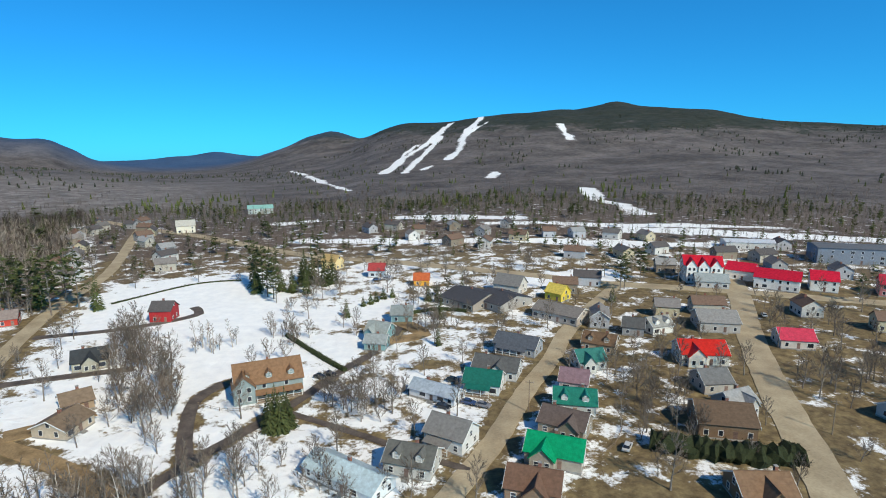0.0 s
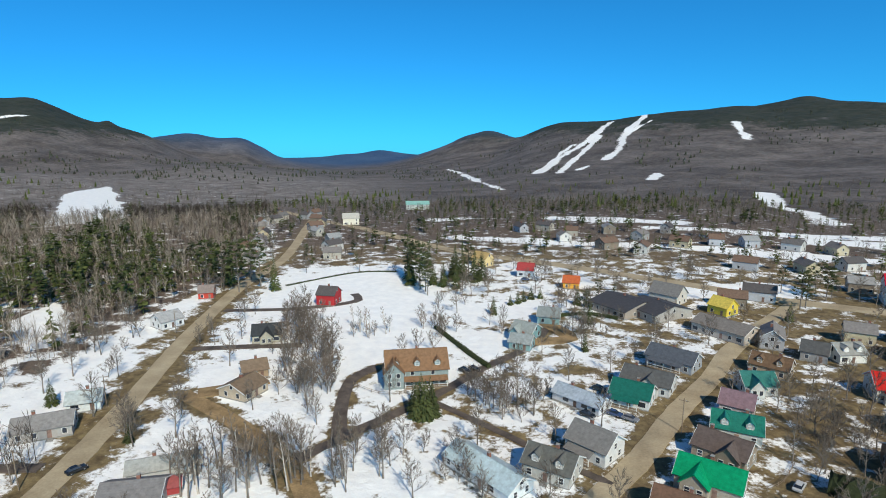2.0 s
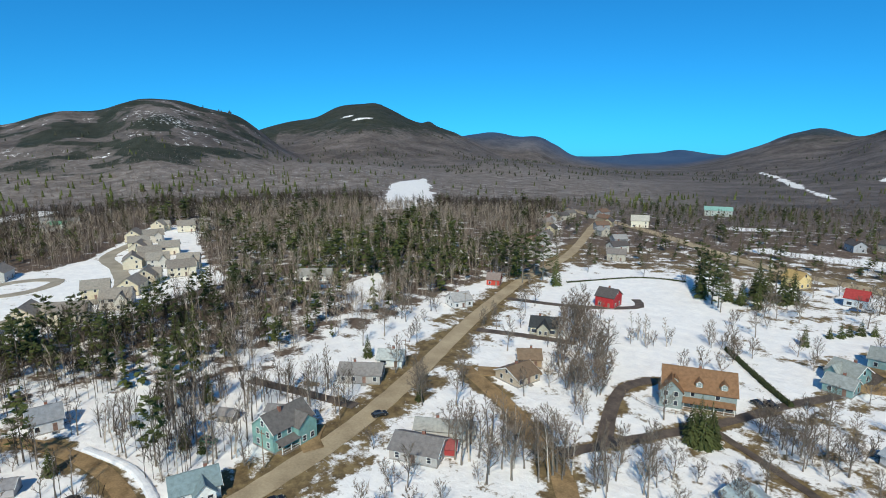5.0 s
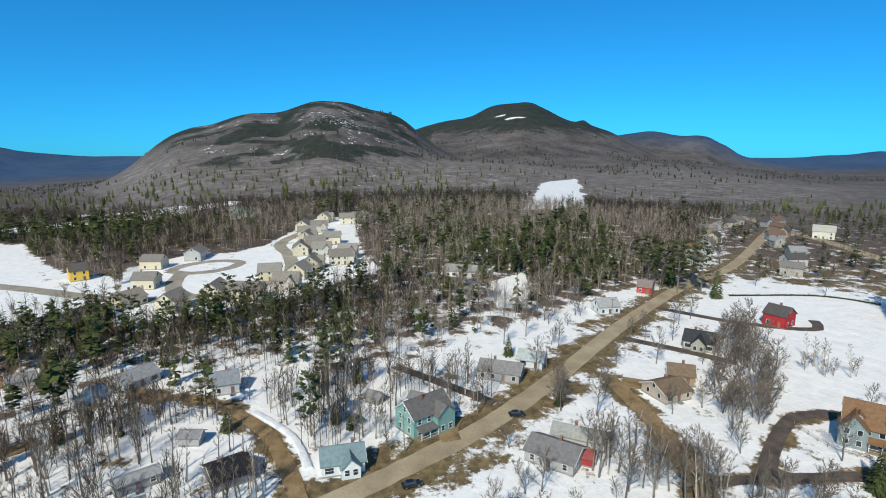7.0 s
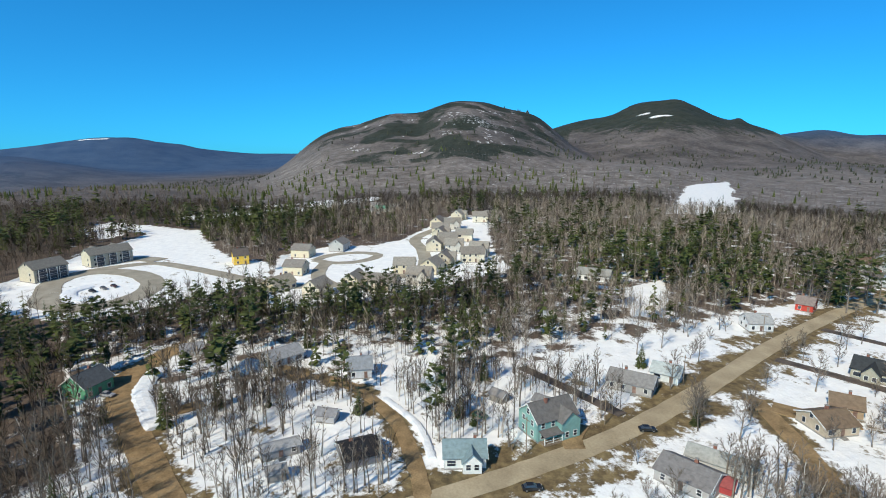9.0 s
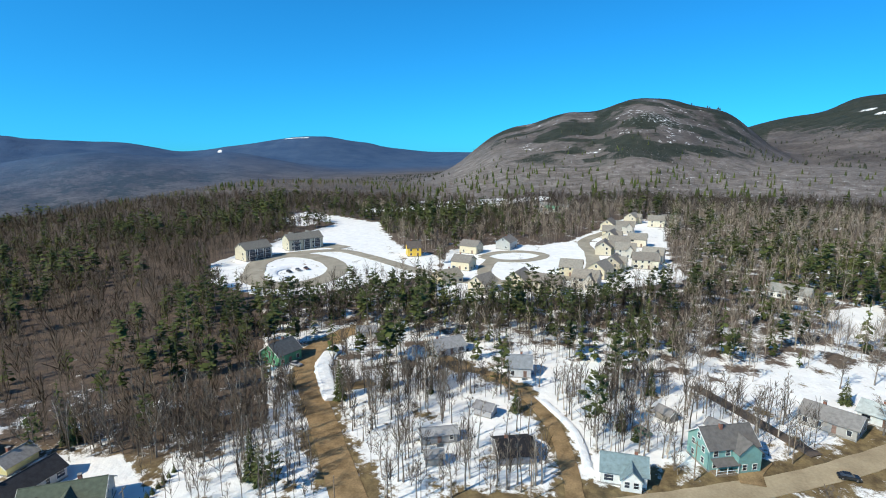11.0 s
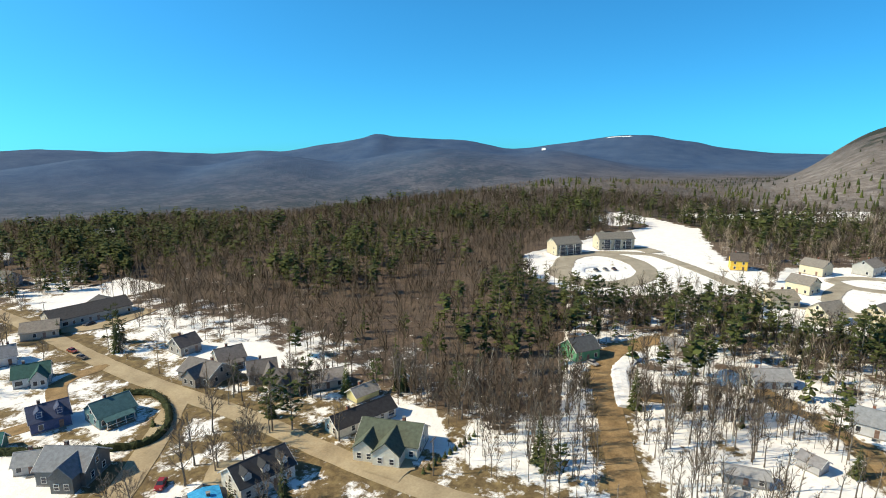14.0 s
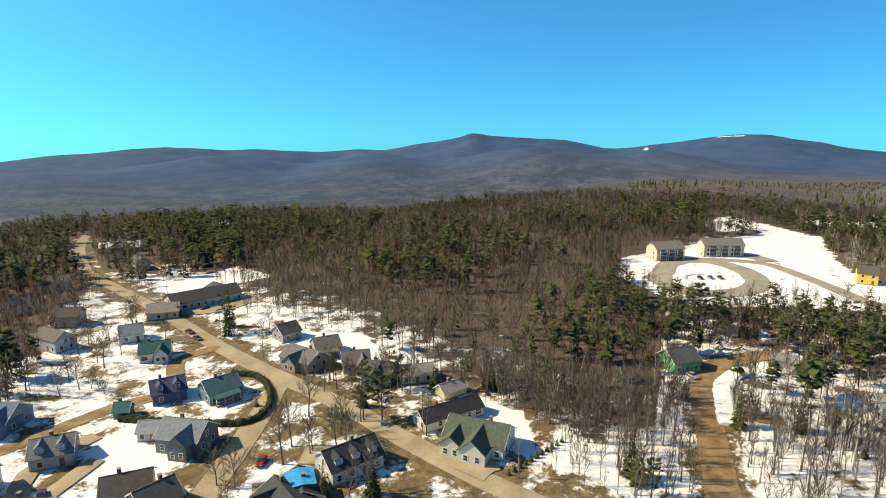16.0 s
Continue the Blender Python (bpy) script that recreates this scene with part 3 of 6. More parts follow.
road("pavement", PATH, 2.2, M_DARK, "narrow dark path through snow", "path")
road("driveway", BARN_DRIVE, 4.0, M_DARK, "dark looped driveway in a snowy meadow")
road("road", HIGHWAY, 9.0, M_ROAD, "wide grey highway along the valley")
road("road", CULDESAC, 8.0, M_ESTATE, "grey-tan paved road through a new housing estate")
road("road", APARTMENT_RING, 12.0, M_ESTATE, "grey-tan paved loop round a snowy island")
road("road", ESTATE_RING, 6.5, M_ESTATE, "grey-tan paved turning loop in a new estate")
road("road", ESTATE_LINK, 8.0, M_ESTATE, "grey-tan paved estate street")
road("driveway", [(-372, -92), (-380, -74), (-372, -62)], 12.0, M_ESTATE, "grey-tan parking apron before apartments")
road("driveway", [(-109, 68), (-114, 70), (-119, 75)], 5.0, M_DIRT, "muddy brown house drive")
road("driveway", [(-120, 89), (-136, 84), (-158, 77)], 3.5, M_DARK, "dark driveway beside a snowy yard")
road("driveway", [(-138, 162), (-119, 170), (-102, 176)], 4.0, M_DARK, "dark driveway between snowy lawns")
road("driveway", [(-112, 132), (-104, 138), (-98, 146)], 7.0, M_DIRT, "muddy brown house drive")
road("driveway", [(-91, -70), (-97, -70), (-100, -68)], 9.0, M_ROAD, "sandy tan driveway before a garage")
road("driveway", [(-165, -40), (-160, -30), (-164, -20)], 5.0, M_DIRT, "muddy brown drive")
road("driveway", [(-18, 222), (-8, 206), (-22, 200)], 7.0, M_DIRT, "brown gravel forecourt")
road("driveway", [(-40, -140), (-24, -132), (-28, -146), (-44, -152)], 4.5, M_ROAD, "sandy curved driveway")
road("driveway", [(-78, -104), (-66, -96), (-56, -100)], 8.0, M_ROAD, "sandy tan parking apron")
road("driveway", [(-104, -240), (-118, -228), (-140, -232)], 9.0, M_ROAD, "sandy school forecourt")


# ---- houses ----
def window_meshes(w, h):
    fr = Shape()
    for x0, z0, x1, z1 in ((-w / 2 - 0.1, h, w / 2 + 0.1, h + 0.12), (-w / 2 - 0.12, -0.1, w / 2 + 0.12, 0), (-w / 2 - 0.1, 0, -w / 2, h), (w / 2, 0, w / 2 + 0.1, h),
                           (-w / 2, h / 2 - 0.03, w / 2, h / 2 + 0.03)):
        fr.box(x0, -0.09, z0, x1, 0.02, z1)
    pane = Shape().box(-w / 2, -0.045, 0, w / 2, 0.01, h)
    return fr.mesh("window", M_TRIM), pane.mesh("pane", M_GLASS)


WINDOW = window_meshes(1.0, 1.35)
WIDE_WINDOW = window_meshes(1.9, 1.4)


def far_window(w, h):
    """Frame and glass in one, for houses too far off to tell them apart."""
    s = Shape().box(-w / 2 - 0.1, -0.05, -0.1, w / 2 + 0.1, 0.02, h + 0.1).box(-w / 2, -0.06, 0, w / 2, -0.04, h)
    me = s.mesh("window", M_TRIM)
    me.materials.append(M_GLASS)
    for k in range(6, 12):
        me.polygons[k].material_index = 1
    return me


FAR_WINDOW, FAR_WIDE = far_window(1.0, 1.35), far_window(1.9, 1.4)
DOOR = Shape().box(-0.5, -0.07, 0, 0.5, 0.02, 2.05).box(-0.35, -0.09, 1.2, 0.35, -0.06, 1.85).mesh("door", M_DOOR)
BIG_DOOR = Shape()
for k in range(4):
    BIG_DOOR.box(-1.3, -0.07, k * 0.55, 1.3, 0.02, k * 0.55 + 0.52)
BIG_DOOR = BIG_DOOR.mesh("garage_door", M_TRIM)


def gable_body(s, x0, x1, y0, y1, eave, ridge, along="x"):
    """A pentagonal block with its ridge along x or y."""
    if along == "x":
        m = (y0 + y1) / 2
        ends = [[(x, y0, 0), (x, y1, 0), (x, y1, eave), (x, m, ridge), (x, y0, eave)] for x in (x0, x1)]
    else:
        m = (x0 + x1) / 2
        ends = [[(x1, y, 0), (x0, y, 0), (x0, y, eave), (m, y, ridge), (x1, y, eave)] for y in (y0, y1)]
    s.add(ends[0] + ends[1], [(0, 4, 3, 2, 1), (5, 6, 7, 8, 9), (0, 1, 6, 5), (1, 2, 7, 6), (2, 3, 8, 7), (3, 4, 9, 8), (4, 0, 5, 9)])


def gable_roof(s, x0, x1, y0, y1, eave, ridge, over=0.45, along="x", thick=0.2):
    if along == "x":
        m, slope = (y0 + y1) / 2, (ridge - eave) / ((y1 - y0) / 2)
        a, b, low = x0 - over, x1 + over, eave - slope * over + thick
        top = ridge + thick
        s.slab((a, y0 - over, low), (b, y0 - over, low), (b, m, top), (a, m, top), thick)
        s.slab((a, m, top), (b, m, top), (b, y1 + over, low), (a, y1 + over, low), thick)
        s.box(a, m - 0.12, top - 0.05, b, m + 0.12, top + 0.05)
    else:
        m, slope = (x0 + x1) / 2, (ridge - eave) / ((x1 - x0) / 2)
        a, b, low = y0 - over, y1 + over, eave - slope * over + thick
        top = ridge + thick
        s.slab((x0 - over, b, low), (x0 - over, a, low), (m, a, top), (m, b, top), thick)
        s.slab((m, b, top), (m, a, top), (x1 + over, a, low), (x1 + over, b, low), thick)
        s.box(m - 0.12, a, top - 0.05, m + 0.12, b, top + 0.05)


def rake_boards(s, x, y0, y1, eave, ridge, over=0.45):
    """The white board that follows a gable's edge up to the ridge and down again."""
    m, slope = (y0 + y1) / 2, (ridge - eave) / ((y1 - y0) / 2)
    sx = 1 if x > 0 else -1
    ya, yb, ze = y0 - over, y1 + over, eave - slope * over
    outline = [(ya, ze + 0.2), (m, ridge + 0.2), (yb, ze + 0.2), (yb, ze - 0.12), (m, ridge - 0.12), (ya, ze - 0.12)]
    v = [(x + sx * d, yy, zz) for d in (over + 0.01, over + 0.07) for yy, zz in outline]
    s.add(v, [(0, 1, 4, 5), (1, 2, 3, 4), (6, 11, 10, 7), (7, 10, 9, 8)] + [(i, 6 + i, 6 + (i + 1) % 6, (i + 1) % 6) for i in range(6)])


def put_window(parent, x, y, z, face, wide=False):
    """face: degrees that the window's outside is turned from -y."""
    at = parent.matrix_world.translation
    if math.hypot(at.x, at.y) > 150:
        part("window", FAR_WIDE if wide else FAR_WINDOW, None, parent, m=pose(x, y, z, 0, 0, face))
        return
    fr, pane = WIDE_WINDOW if wide else WINDOW
    w = part("window", fr, None, parent, m=pose(x, y, z, 0, 0, face))
    part("pane", pane, None, w)


PLOTS = []          # what the trees keep clear of: x, y, radius


def house(x, y, turn, length, width, eave, ridge, walls, roof, label, metal=False, storeys=0, chimney=True, door=True, wing=None, dormers=0, porch=None, garage=False,
          name="house", group="", fronts=True, z=None):
    """A gabled house, its ridge along its own x. wing: (x, how far out, width, eave, ridge, side); porch: (x0, x1, side)."""
    PLOTS.append((x, y, math.hypot(length, width) / 2 + 1.5))
    h = thing(name, x, y, turn, label, "house", group, z)
    L2, W2 = length / 2, width / 2
    paint, skin = wall_paint(walls), roof_skin(roof, metal)
    rng = random.Random(int(x * 31 + y * 17))
    part("foundation", Shape().box(-L2 - 0.06, -W2 - 0.06, -1.2, L2 + 0.06, W2 + 0.06, 0.35), M_STONE, h, "grey concrete")
    s = Shape()
    gable_body(s, -L2, L2, -W2, W2, eave, ridge)
    part("wall", s, paint, h)
    s = Shape()
    gable_roof(s, -L2, L2, -W2, W2, eave, ridge)
    part("roof", s, skin, h)
    near_by = math.hypot(x, y) < 235
    if near_by:
        for end in (-1, 1):
            s = Shape()
            rake_boards(s, end * L2, -W2, W2, eave, ridge)
            part("rake_board", s, M_TRIM, h, "white painted board")
    levels = storeys or max(1, int((eave + 0.3) / 2.6))
    if fronts:
        far_off = math.hypot(x, y) > 330
        n = max(2, int(length / (4.5 if far_off else 3.0)))
        for lev in range(levels):
            zz = 0.95 + lev * 2.7
            if zz + 1.4 > eave:
                break
            for side, face in ((-1, 0), (1, 180)):
                for i in range(n):
                    px = -L2 + length * (i + 0.5) / n
                    if lev == 0 and door and side == -1 and i == n // 2:
                        part("door", DOOR, None, h, m=pose(px, -W2, 0.35, 0, 0, 0))
                        if near_by:
                            part("step", Shape().box(px - 0.8, -W2 - 1.1, -0.6, px + 0.8, -W2, 0.2).box(px - 0.8, -W2 - 1.5, -0.6, px + 0.8, -W2 - 1.1, 0.02), M_STONE, h)
                        continue
                    if rng.random() < 0.85:
                        put_window(h, px, side * W2, zz, face, rng.random() < 0.2)
            for end, face in ((-1, -90), (1, 90)):
                for py in (-W2 * 0.45, W2 * 0.45):
                    if (garage and end == 1 and lev == 0) or (far_off and py > 0):
                        continue
                    put_window(h, end * L2, py, zz, face)
        if ridge - eave > 2.0:
            for end, face in ((-1, -90), (1, 90)):
                put_window(h, end * L2, 0, eave + 0.05 if levels * 2.7 + 1.9 > ridge else levels * 2.7 + 0.6, face)
    if garage:
        for py in ((-W2 * 0.48, W2 * 0.48) if width > 7.5 else (0,)):
            part("garage_door", BIG_DOOR, None, h, "white panelled", m=pose(L2, py, 0.02, 0, 0, 90))
    if chimney:
        cx = rng.uniform(-0.6, 0.6) * L2
        ch = part("chimney", Shape().box(cx - 0.35, 0.2, eave, cx + 0.35, 0.9, ridge + 1.0), M_BRICK, h, "brick")
        if near_by:
            part("cap", Shape().box(cx - 0.42, 0.13, ridge + 1.0, cx + 0.42, 0.97, ridge + 1.12), M_STONE, ch)
    for i in range(dormers):
        px = -L2 + length * (i + 0.5) / dormers
        zb = eave + (ridge - eave) * 0.15
        d = Shape()
        gable_body(d, px - 0.9, px + 0.9, -W2 * 0.82, -W2 * 0.1, zb + 1.5, zb + 2.3, "y")
        dm = part("dormer", d, paint, h)
        dm.matrix_basis = pose(0, 0, 0)
        d = Shape()
        gable_roof(d, px - 0.9, px + 0.9, -W2 * 0.82, -W2 * 0.1, zb + 1.5, zb + 2.3, 0.25, "y", 0.14)
        part("dormer_roof", d, skin, dm)
        w = part("window", WINDOW[0], None, dm, m=pose(px, -W2 * 0.82, zb + 0.35, 0, 0, 0))
    for wx, out, ww, we, wr, side in ([wing] if isinstance(wing, tuple) else wing or []):
        y0, y1 = (-W2 - out, 0) if side < 0 else (0, W2 + out)
        s = Shape()
        gable_body(s, wx - ww / 2, wx + ww / 2, y0, y1, we, wr, "y")
        part("wing", s, paint, h)
        s = Shape()
        gable_roof(s, wx - ww / 2, wx + ww / 2, y0, y1, we, wr, 0.4, "y")
        part("wing_roof", s, skin, h)
        yy = y0 if side < 0 else y1
        for lev in range(max(1, int(we / 2.6))):
            for px in (wx - ww * 0.22, wx + ww * 0.22):
                put_window(h, px, yy, 0.95 + lev * 2.7, 0 if side < 0 else 180)
    if porch:
        px0, px1, side = porch
        y0, y1 = (-W2 - 2.2, -W2) if side < 0 else (W2, W2 + 2.2)
        part("porch_floor", Shape().box(px0, y0, 0, px1, y1, 0.4), M_WOOD, h)
        s = Shape()
        ya, yb, za, zb = (y0 - 0.3, y1, 2.6, 3.3) if side < 0 else (y1 + 0.3, y0, 2.6, 3.3)
        if side < 0:
            s.slab((px0 - 0.2, ya, za), (px1 + 0.2, ya, za), (px1 + 0.2, yb, zb), (px0 - 0.2, yb, zb), 0.14)
        else:
            s.slab((px1 + 0.2, ya, za), (px0 - 0.2, ya, za), (px0 - 0.2, yb, zb), (px1 + 0.2, yb, zb), 0.14)
        part("porch_roof", s, skin, h)
        yp = y0 + 0.1 if side < 0 else y1 - 0.1
        n = max(2, int((px1 - px0) / 2.2) + 1)
        for i in range(n):
            pxx = px0 + 0.1 + (px1 - px0 - 0.2) * i / (n - 1)
            part("porch_post", Shape().box(pxx - 0.08, yp - 0.08, 0.4, pxx + 0.08, yp + 0.08, 2.62), M_TRIM, h)
        part("railing", Shape().box(px0, yp - 0.03, 1.25, px1, yp + 0.03, 1.35).box(px0, yp - 0.03, 0.6, px1, yp + 0.03, 0.66), M_TRIM, h)
    return h


house(85, 178, -5, 14.7, 11.0, 3.9, 7.0, (0.72, 0.68, 0.6), (0.62, 0.03, 0.02), "white house with a red metal roof and cross gable", metal=True, wing=[(-2.9, 1.6, 5.5, 3.7, 6.4, -1)])
house(79, 157, 5, 8.5, 9.0, 3.3, 6.0, (0.45, 0.42, 0.38), (0.16, 0.16, 0.16), "grey house with a dark grey shingle roof")
house(71, 134, -11, 13.5, 13.0, 3.9, 7.0, (0.2, 0.13, 0.08), (0.13, 0.085, 0.055), "brown house with a dark grey shingle roof")
house(79, 143, 23, 8.7, 8.0, 3.3, 6.0, (0.5, 0.48, 0.45), (0.3, 0.3, 0.3), "light grey house with a grey shingle roof and cross gable", wing=[(1.1, 1.1, 3.9, 3.1, 5.5, -1)])
house(65, 105, -1, 10.7, 9.0, 3.3, 6.0, (0.22, 0.14, 0.08), (0.2, 0.12, 0.07), "brown house with a brown shingle roof and cross gable", wing=[(0.4, 1.8, 4.8, 3.1, 5.5, -1)])
house(47, 174, 11, 9.1, 8.0, 3.3, 6.0, (0.5, 0.52, 0.5), (0.05, 0.2, 0.17), "light grey house with a teal metal roof and cross gable", metal=True, wing=[(-1.6, 1.4, 4.1, 3.1, 5.5, -1)])
house(36, 145, -11, 11.1, 9.0, 3.3, 6.0, (0.5, 0.52, 0.5), (0.03, 0.22, 0.16), "light grey house with a green metal roof and two dormers", metal=True, dormers=2)
house(39, 158, -20, 8.0, 8.0, 3.3, 6.0, (0.5, 0.45, 0.45), (0.22, 0.14, 0.16), "light grey house with a dark grey shingle roof")
house(55, 189, -27, 10.9, 8.0, 3.3, 6.0, (0.4, 0.3, 0.2), (0.16, 0.1, 0.06), "brown house with a brown shingle roof and two dormers", dormers=2)
house(26, 120, -21, 12.8, 9.0, 3.3, 6.0, (0.45, 0.4, 0.33), (0.01, 0.33, 0.14), "tan house with a green metal roof and cross gable", metal=True, wing=[(-2.1, 2.0, 5.5, 3.1, 5.5, -1)])
house(19, 107, -17, 11.0, 9.0, 3.3, 6.0, (0.3, 0.2, 0.13), (0.16, 0.09, 0.06), "brown house with a brown shingle roof and cross gable", wing=[(0.9, 1.5, 4.9, 3.1, 5.5, -1)])
house(31, 133, -29, 11.5, 9.0, 3.3, 6.0, (0.32, 0.26, 0.2), (0.12, 0.09, 0.08), "brown house with a dark grey shingle roof and cross gable", wing=[(2.2, 1.0, 5.2, 3.1, 5.5, -1)])
house(12, 158, -16, 10.6, 9.0, 3.3, 6.0, (0.72, 0.74, 0.74), (0.02, 0.16, 0.12), "white house with a green metal roof and front porch", metal=True, porch=(-4.2, 2.8, -1))
house(-2, 153, -31, 15.0, 6.0, 2.5, 4.5, (0.6, 0.62, 0.66), (0.4, 0.47, 0.55), "light grey house with a blue metal roof", metal=True)
house(26, 187, -28, 14.8, 9.0, 3.3, 6.0, (0.35, 0.38, 0.42), (0.09, 0.1, 0.12), "grey house with a dark grey shingle roof and front porch", porch=(-5.9, 4.6, -1))
house(17, 168, -20, 13.9, 9.0, 3.3, 6.0, (0.6, 0.6, 0.6), (0.1, 0.1, 0.1), "light grey house with a dark grey shingle roof and cross gable", wing=[(1.2, 1.6, 5.5, 3.1, 5.5, -1)])
house(2, 128, -30, 10.5, 9.0, 3.9, 7.0, (0.75, 0.75, 0.74), (0.2, 0.19, 0.18), "white house with a dark grey shingle roof and front porch", porch=(-4.2, 2.4, -1))
house(-7, 118, -17, 11.1, 9.0, 3.3, 6.0, (0.5, 0.48, 0.44), (0.13, 0.13, 0.12), "light grey house with a dark grey shingle roof and two dormers", dormers=2)
house(-21, 113, -34, 20.1, 8.0, 2.8, 5.0, (0.7, 0.72, 0.72), (0.5, 0.62, 0.66), "white house with a grey metal roof", metal=True)
house(13, 246, -44, 19.8, 22.0, 3.3, 6.0, (0.35, 0.3, 0.25), (0.06, 0.06, 0.07), "brown house with a black shingle roof")
house(26, 242, -50, 17.4, 20.0, 3.3, 6.0, (0.4, 0.38, 0.35), (0.06, 0.06, 0.07), "grey house with a black shingle roof")
house(-24, 205, -19, 8.5, 9.0, 3.3, 6.0, (0.2, 0.36, 0.38), (0.3, 0.33, 0.32), "teal house with a grey shingle roof and cross gable", wing=[(-1.8, 1.7, 3.8, 3.1, 5.5, -1)])
house(-24, 194, -9, 7.6, 7.0, 2.8, 5.0, (0.22, 0.36, 0.36), (0.3, 0.33, 0.33), "teal house with a grey shingle roof")
house(-17, 225, -1, 8.5, 9.0, 3.3, 6.0, (0.25, 0.4, 0.42), (0.25, 0.28, 0.28), "teal house with a grey shingle roof")
house(52, 249, -43, 8.5, 8.0, 3.9, 7.0, (0.8, 0.62, 0.08), (0.65, 0.5, 0.1), "yellow house with a tan shingle roof")
house(-11, 280, -1, 7.6, 8.0, 3.3, 6.0, (0.8, 0.4, 0.05), (0.5, 0.12, 0.04), "yellow house with a red shingle roof")
house(-64, 321, -29, 10.0, 8.0, 5.0, 8.0, (0.75, 0.6, 0.3), (0.5, 0.35, 0.15), "tan house with a tan shingle roof")
house(-36, 301, -1, 8.5, 9.0, 3.9, 7.0, (0.5, 0.55, 0.6), (0.35, 0.05, 0.05), "light grey house with a grey shingle roof")
house(154, 285, -38, 12.9, 14.0, 5.0, 8.0, (0.8, 0.78, 0.74), (0.65, 0.02, 0.05), "white house with a red metal roof", metal=True)
house(161, 265, -35, 18.9, 12.0, 5.6, 9.0, (0.8, 0.78, 0.74), (0.65, 0.02, 0.05), "white house with a red metal roof", metal=True)
house(181, 262, -27, 11.1, 12.0, 5.6, 9.0, (0.8, 0.78, 0.74), (0.65, 0.02, 0.05), "white house with a red metal roof", metal=True)
house(207, 251, -30, 13.0, 12.0, 5.6, 9.0, (0.6, 0.2, 0.2), (0.6, 0.04, 0.07), "red house with a red metal roof", metal=True)
house(124, 191, -12, 11.1, 10.0, 3.3, 6.0, (0.6, 0.55, 0.5), (0.72, 0.07, 0.12), "light grey house with a red metal roof", metal=True)
house(72, 205, -21, 7.6, 8.0, 3.3, 6.0, (0.3, 0.3, 0.3), (0.1, 0.1, 0.1), "grey house with a dark grey shingle roof")
house(81, 206, 19, 9.2, 8.0, 3.3, 6.0, (0.8, 0.8, 0.76), (0.3, 0.3, 0.28), "white house with a grey shingle roof and two dormers", dormers=2)
house(105, 210, -9, 14.2, 14.0, 3.9, 7.0, (0.4, 0.38, 0.36), (0.26, 0.25, 0.24), "grey house with a grey shingle roof")
house(122, 137, 17, 12.0, 9.0, 3.3, 6.0, (0.55, 0.55, 0.52), (0.2, 0.2, 0.2), "light grey house with a dark grey shingle roof and front porch", porch=(-4.8, 2.8, -1))
house(131, 270, -15, 14.8, 12.0, 3.3, 6.0, (0.5, 0.5, 0.5), (0.3, 0.33, 0.33), "light grey house with a grey shingle roof")
house(-118, 179, 28, 10.3, 10.0, 3.3, 6.0, (0.42, 0.4, 0.32), (0.045, 0.05, 0.055), "tan house with a black shingle roof and cross gable", wing=[(0.1, 1.8, 4.6, 3.1, 5.5, -1)])
house(-104, 149, 41, 7.6, 8.0, 2.8, 5.0, (0.36, 0.27, 0.18), (0.2, 0.145, 0.1), "brown house with a brown shingle roof")
house(-99, 136, 81, 9.5, 10.0, 2.8, 5.0, (0.5, 0.42, 0.32), (0.2, 0.145, 0.1), "tan house with a brown shingle roof")
house(-117, 228, 4, 8.5, 9.0, 5.0, 8.0, (0.45, 0.03, 0.035), (0.1, 0.09, 0.09), "red house with a dark grey shingle roof")
house(-177, 221, 28, 6.6, 7.0, 3.3, 6.0, (0.5, 0.06, 0.04), (0.25, 0.2, 0.18), "red house with a grey shingle roof")
house(-136, 116, 37, 8.3, 7.0, 2.8, 5.0, (0.7, 0.74, 0.74), (0.42, 0.46, 0.46), "white house with a light grey shingle roof")
house(-246, 160, 44, 16.3, 9.0, 3.3, 6.0, (0.8, 0.8, 0.78), (0.3, 0.3, 0.28), "white house with a grey shingle roof")
house(-165, 181, 69, 9.1, 9.0, 3.3, 6.0, (0.7, 0.7, 0.7), (0.36, 0.36, 0.36), "white house with a grey shingle roof")
house(-92, 96, 34, 15.1, 5.0, 2.2, 4.0, (0.5, 0.52, 0.52), (0.35, 0.36, 0.35), "light grey house with a grey shingle roof")
house(-90, 85, 25, 11.9, 9.0, 2.8, 5.0, (0.4, 0.38, 0.36), (0.2, 0.19, 0.19), "grey house with a dark grey shingle roof")
house(-113, 41, 74, 9.5, 7.0, 3.0, 5.5, (0.8, 0.8, 0.78), (0.2, 0.27, 0.29), "white house with a grey shingle roof and cross gable", wing=[(1.5, 1.8, 4.2, 2.8, 4.8, -1)])
house(-170, 26, 81, 7.6, 8.0, 3.3, 6.0, (0.55, 0.57, 0.6), (0.25, 0.27, 0.3), "light grey house with a grey shingle roof")
house(-182, -53, 145, 9.6, 9.0, 3.9, 7.0, (0.12, 0.35, 0.2), (0.1, 0.11, 0.12), "green house with a dark grey shingle roof")
house(-351, -15, 100, 8.5, 9.0, 5.6, 9.0, (0.85, 0.55, 0.08), (0.12, 0.1, 0.09), "yellow house with a dark grey shingle roof")
house(-358, 22, 60, 12.0, 10.0, 5.0, 8.0, (0.66, 0.58, 0.42), (0.24, 0.22, 0.2), "tan house with a grey shingle roof")
house(-314, 15, 62, 11.1, 10.0, 5.0, 8.0, (0.66, 0.58, 0.42), (0.24, 0.22, 0.2), "tan house with a grey shingle roof")
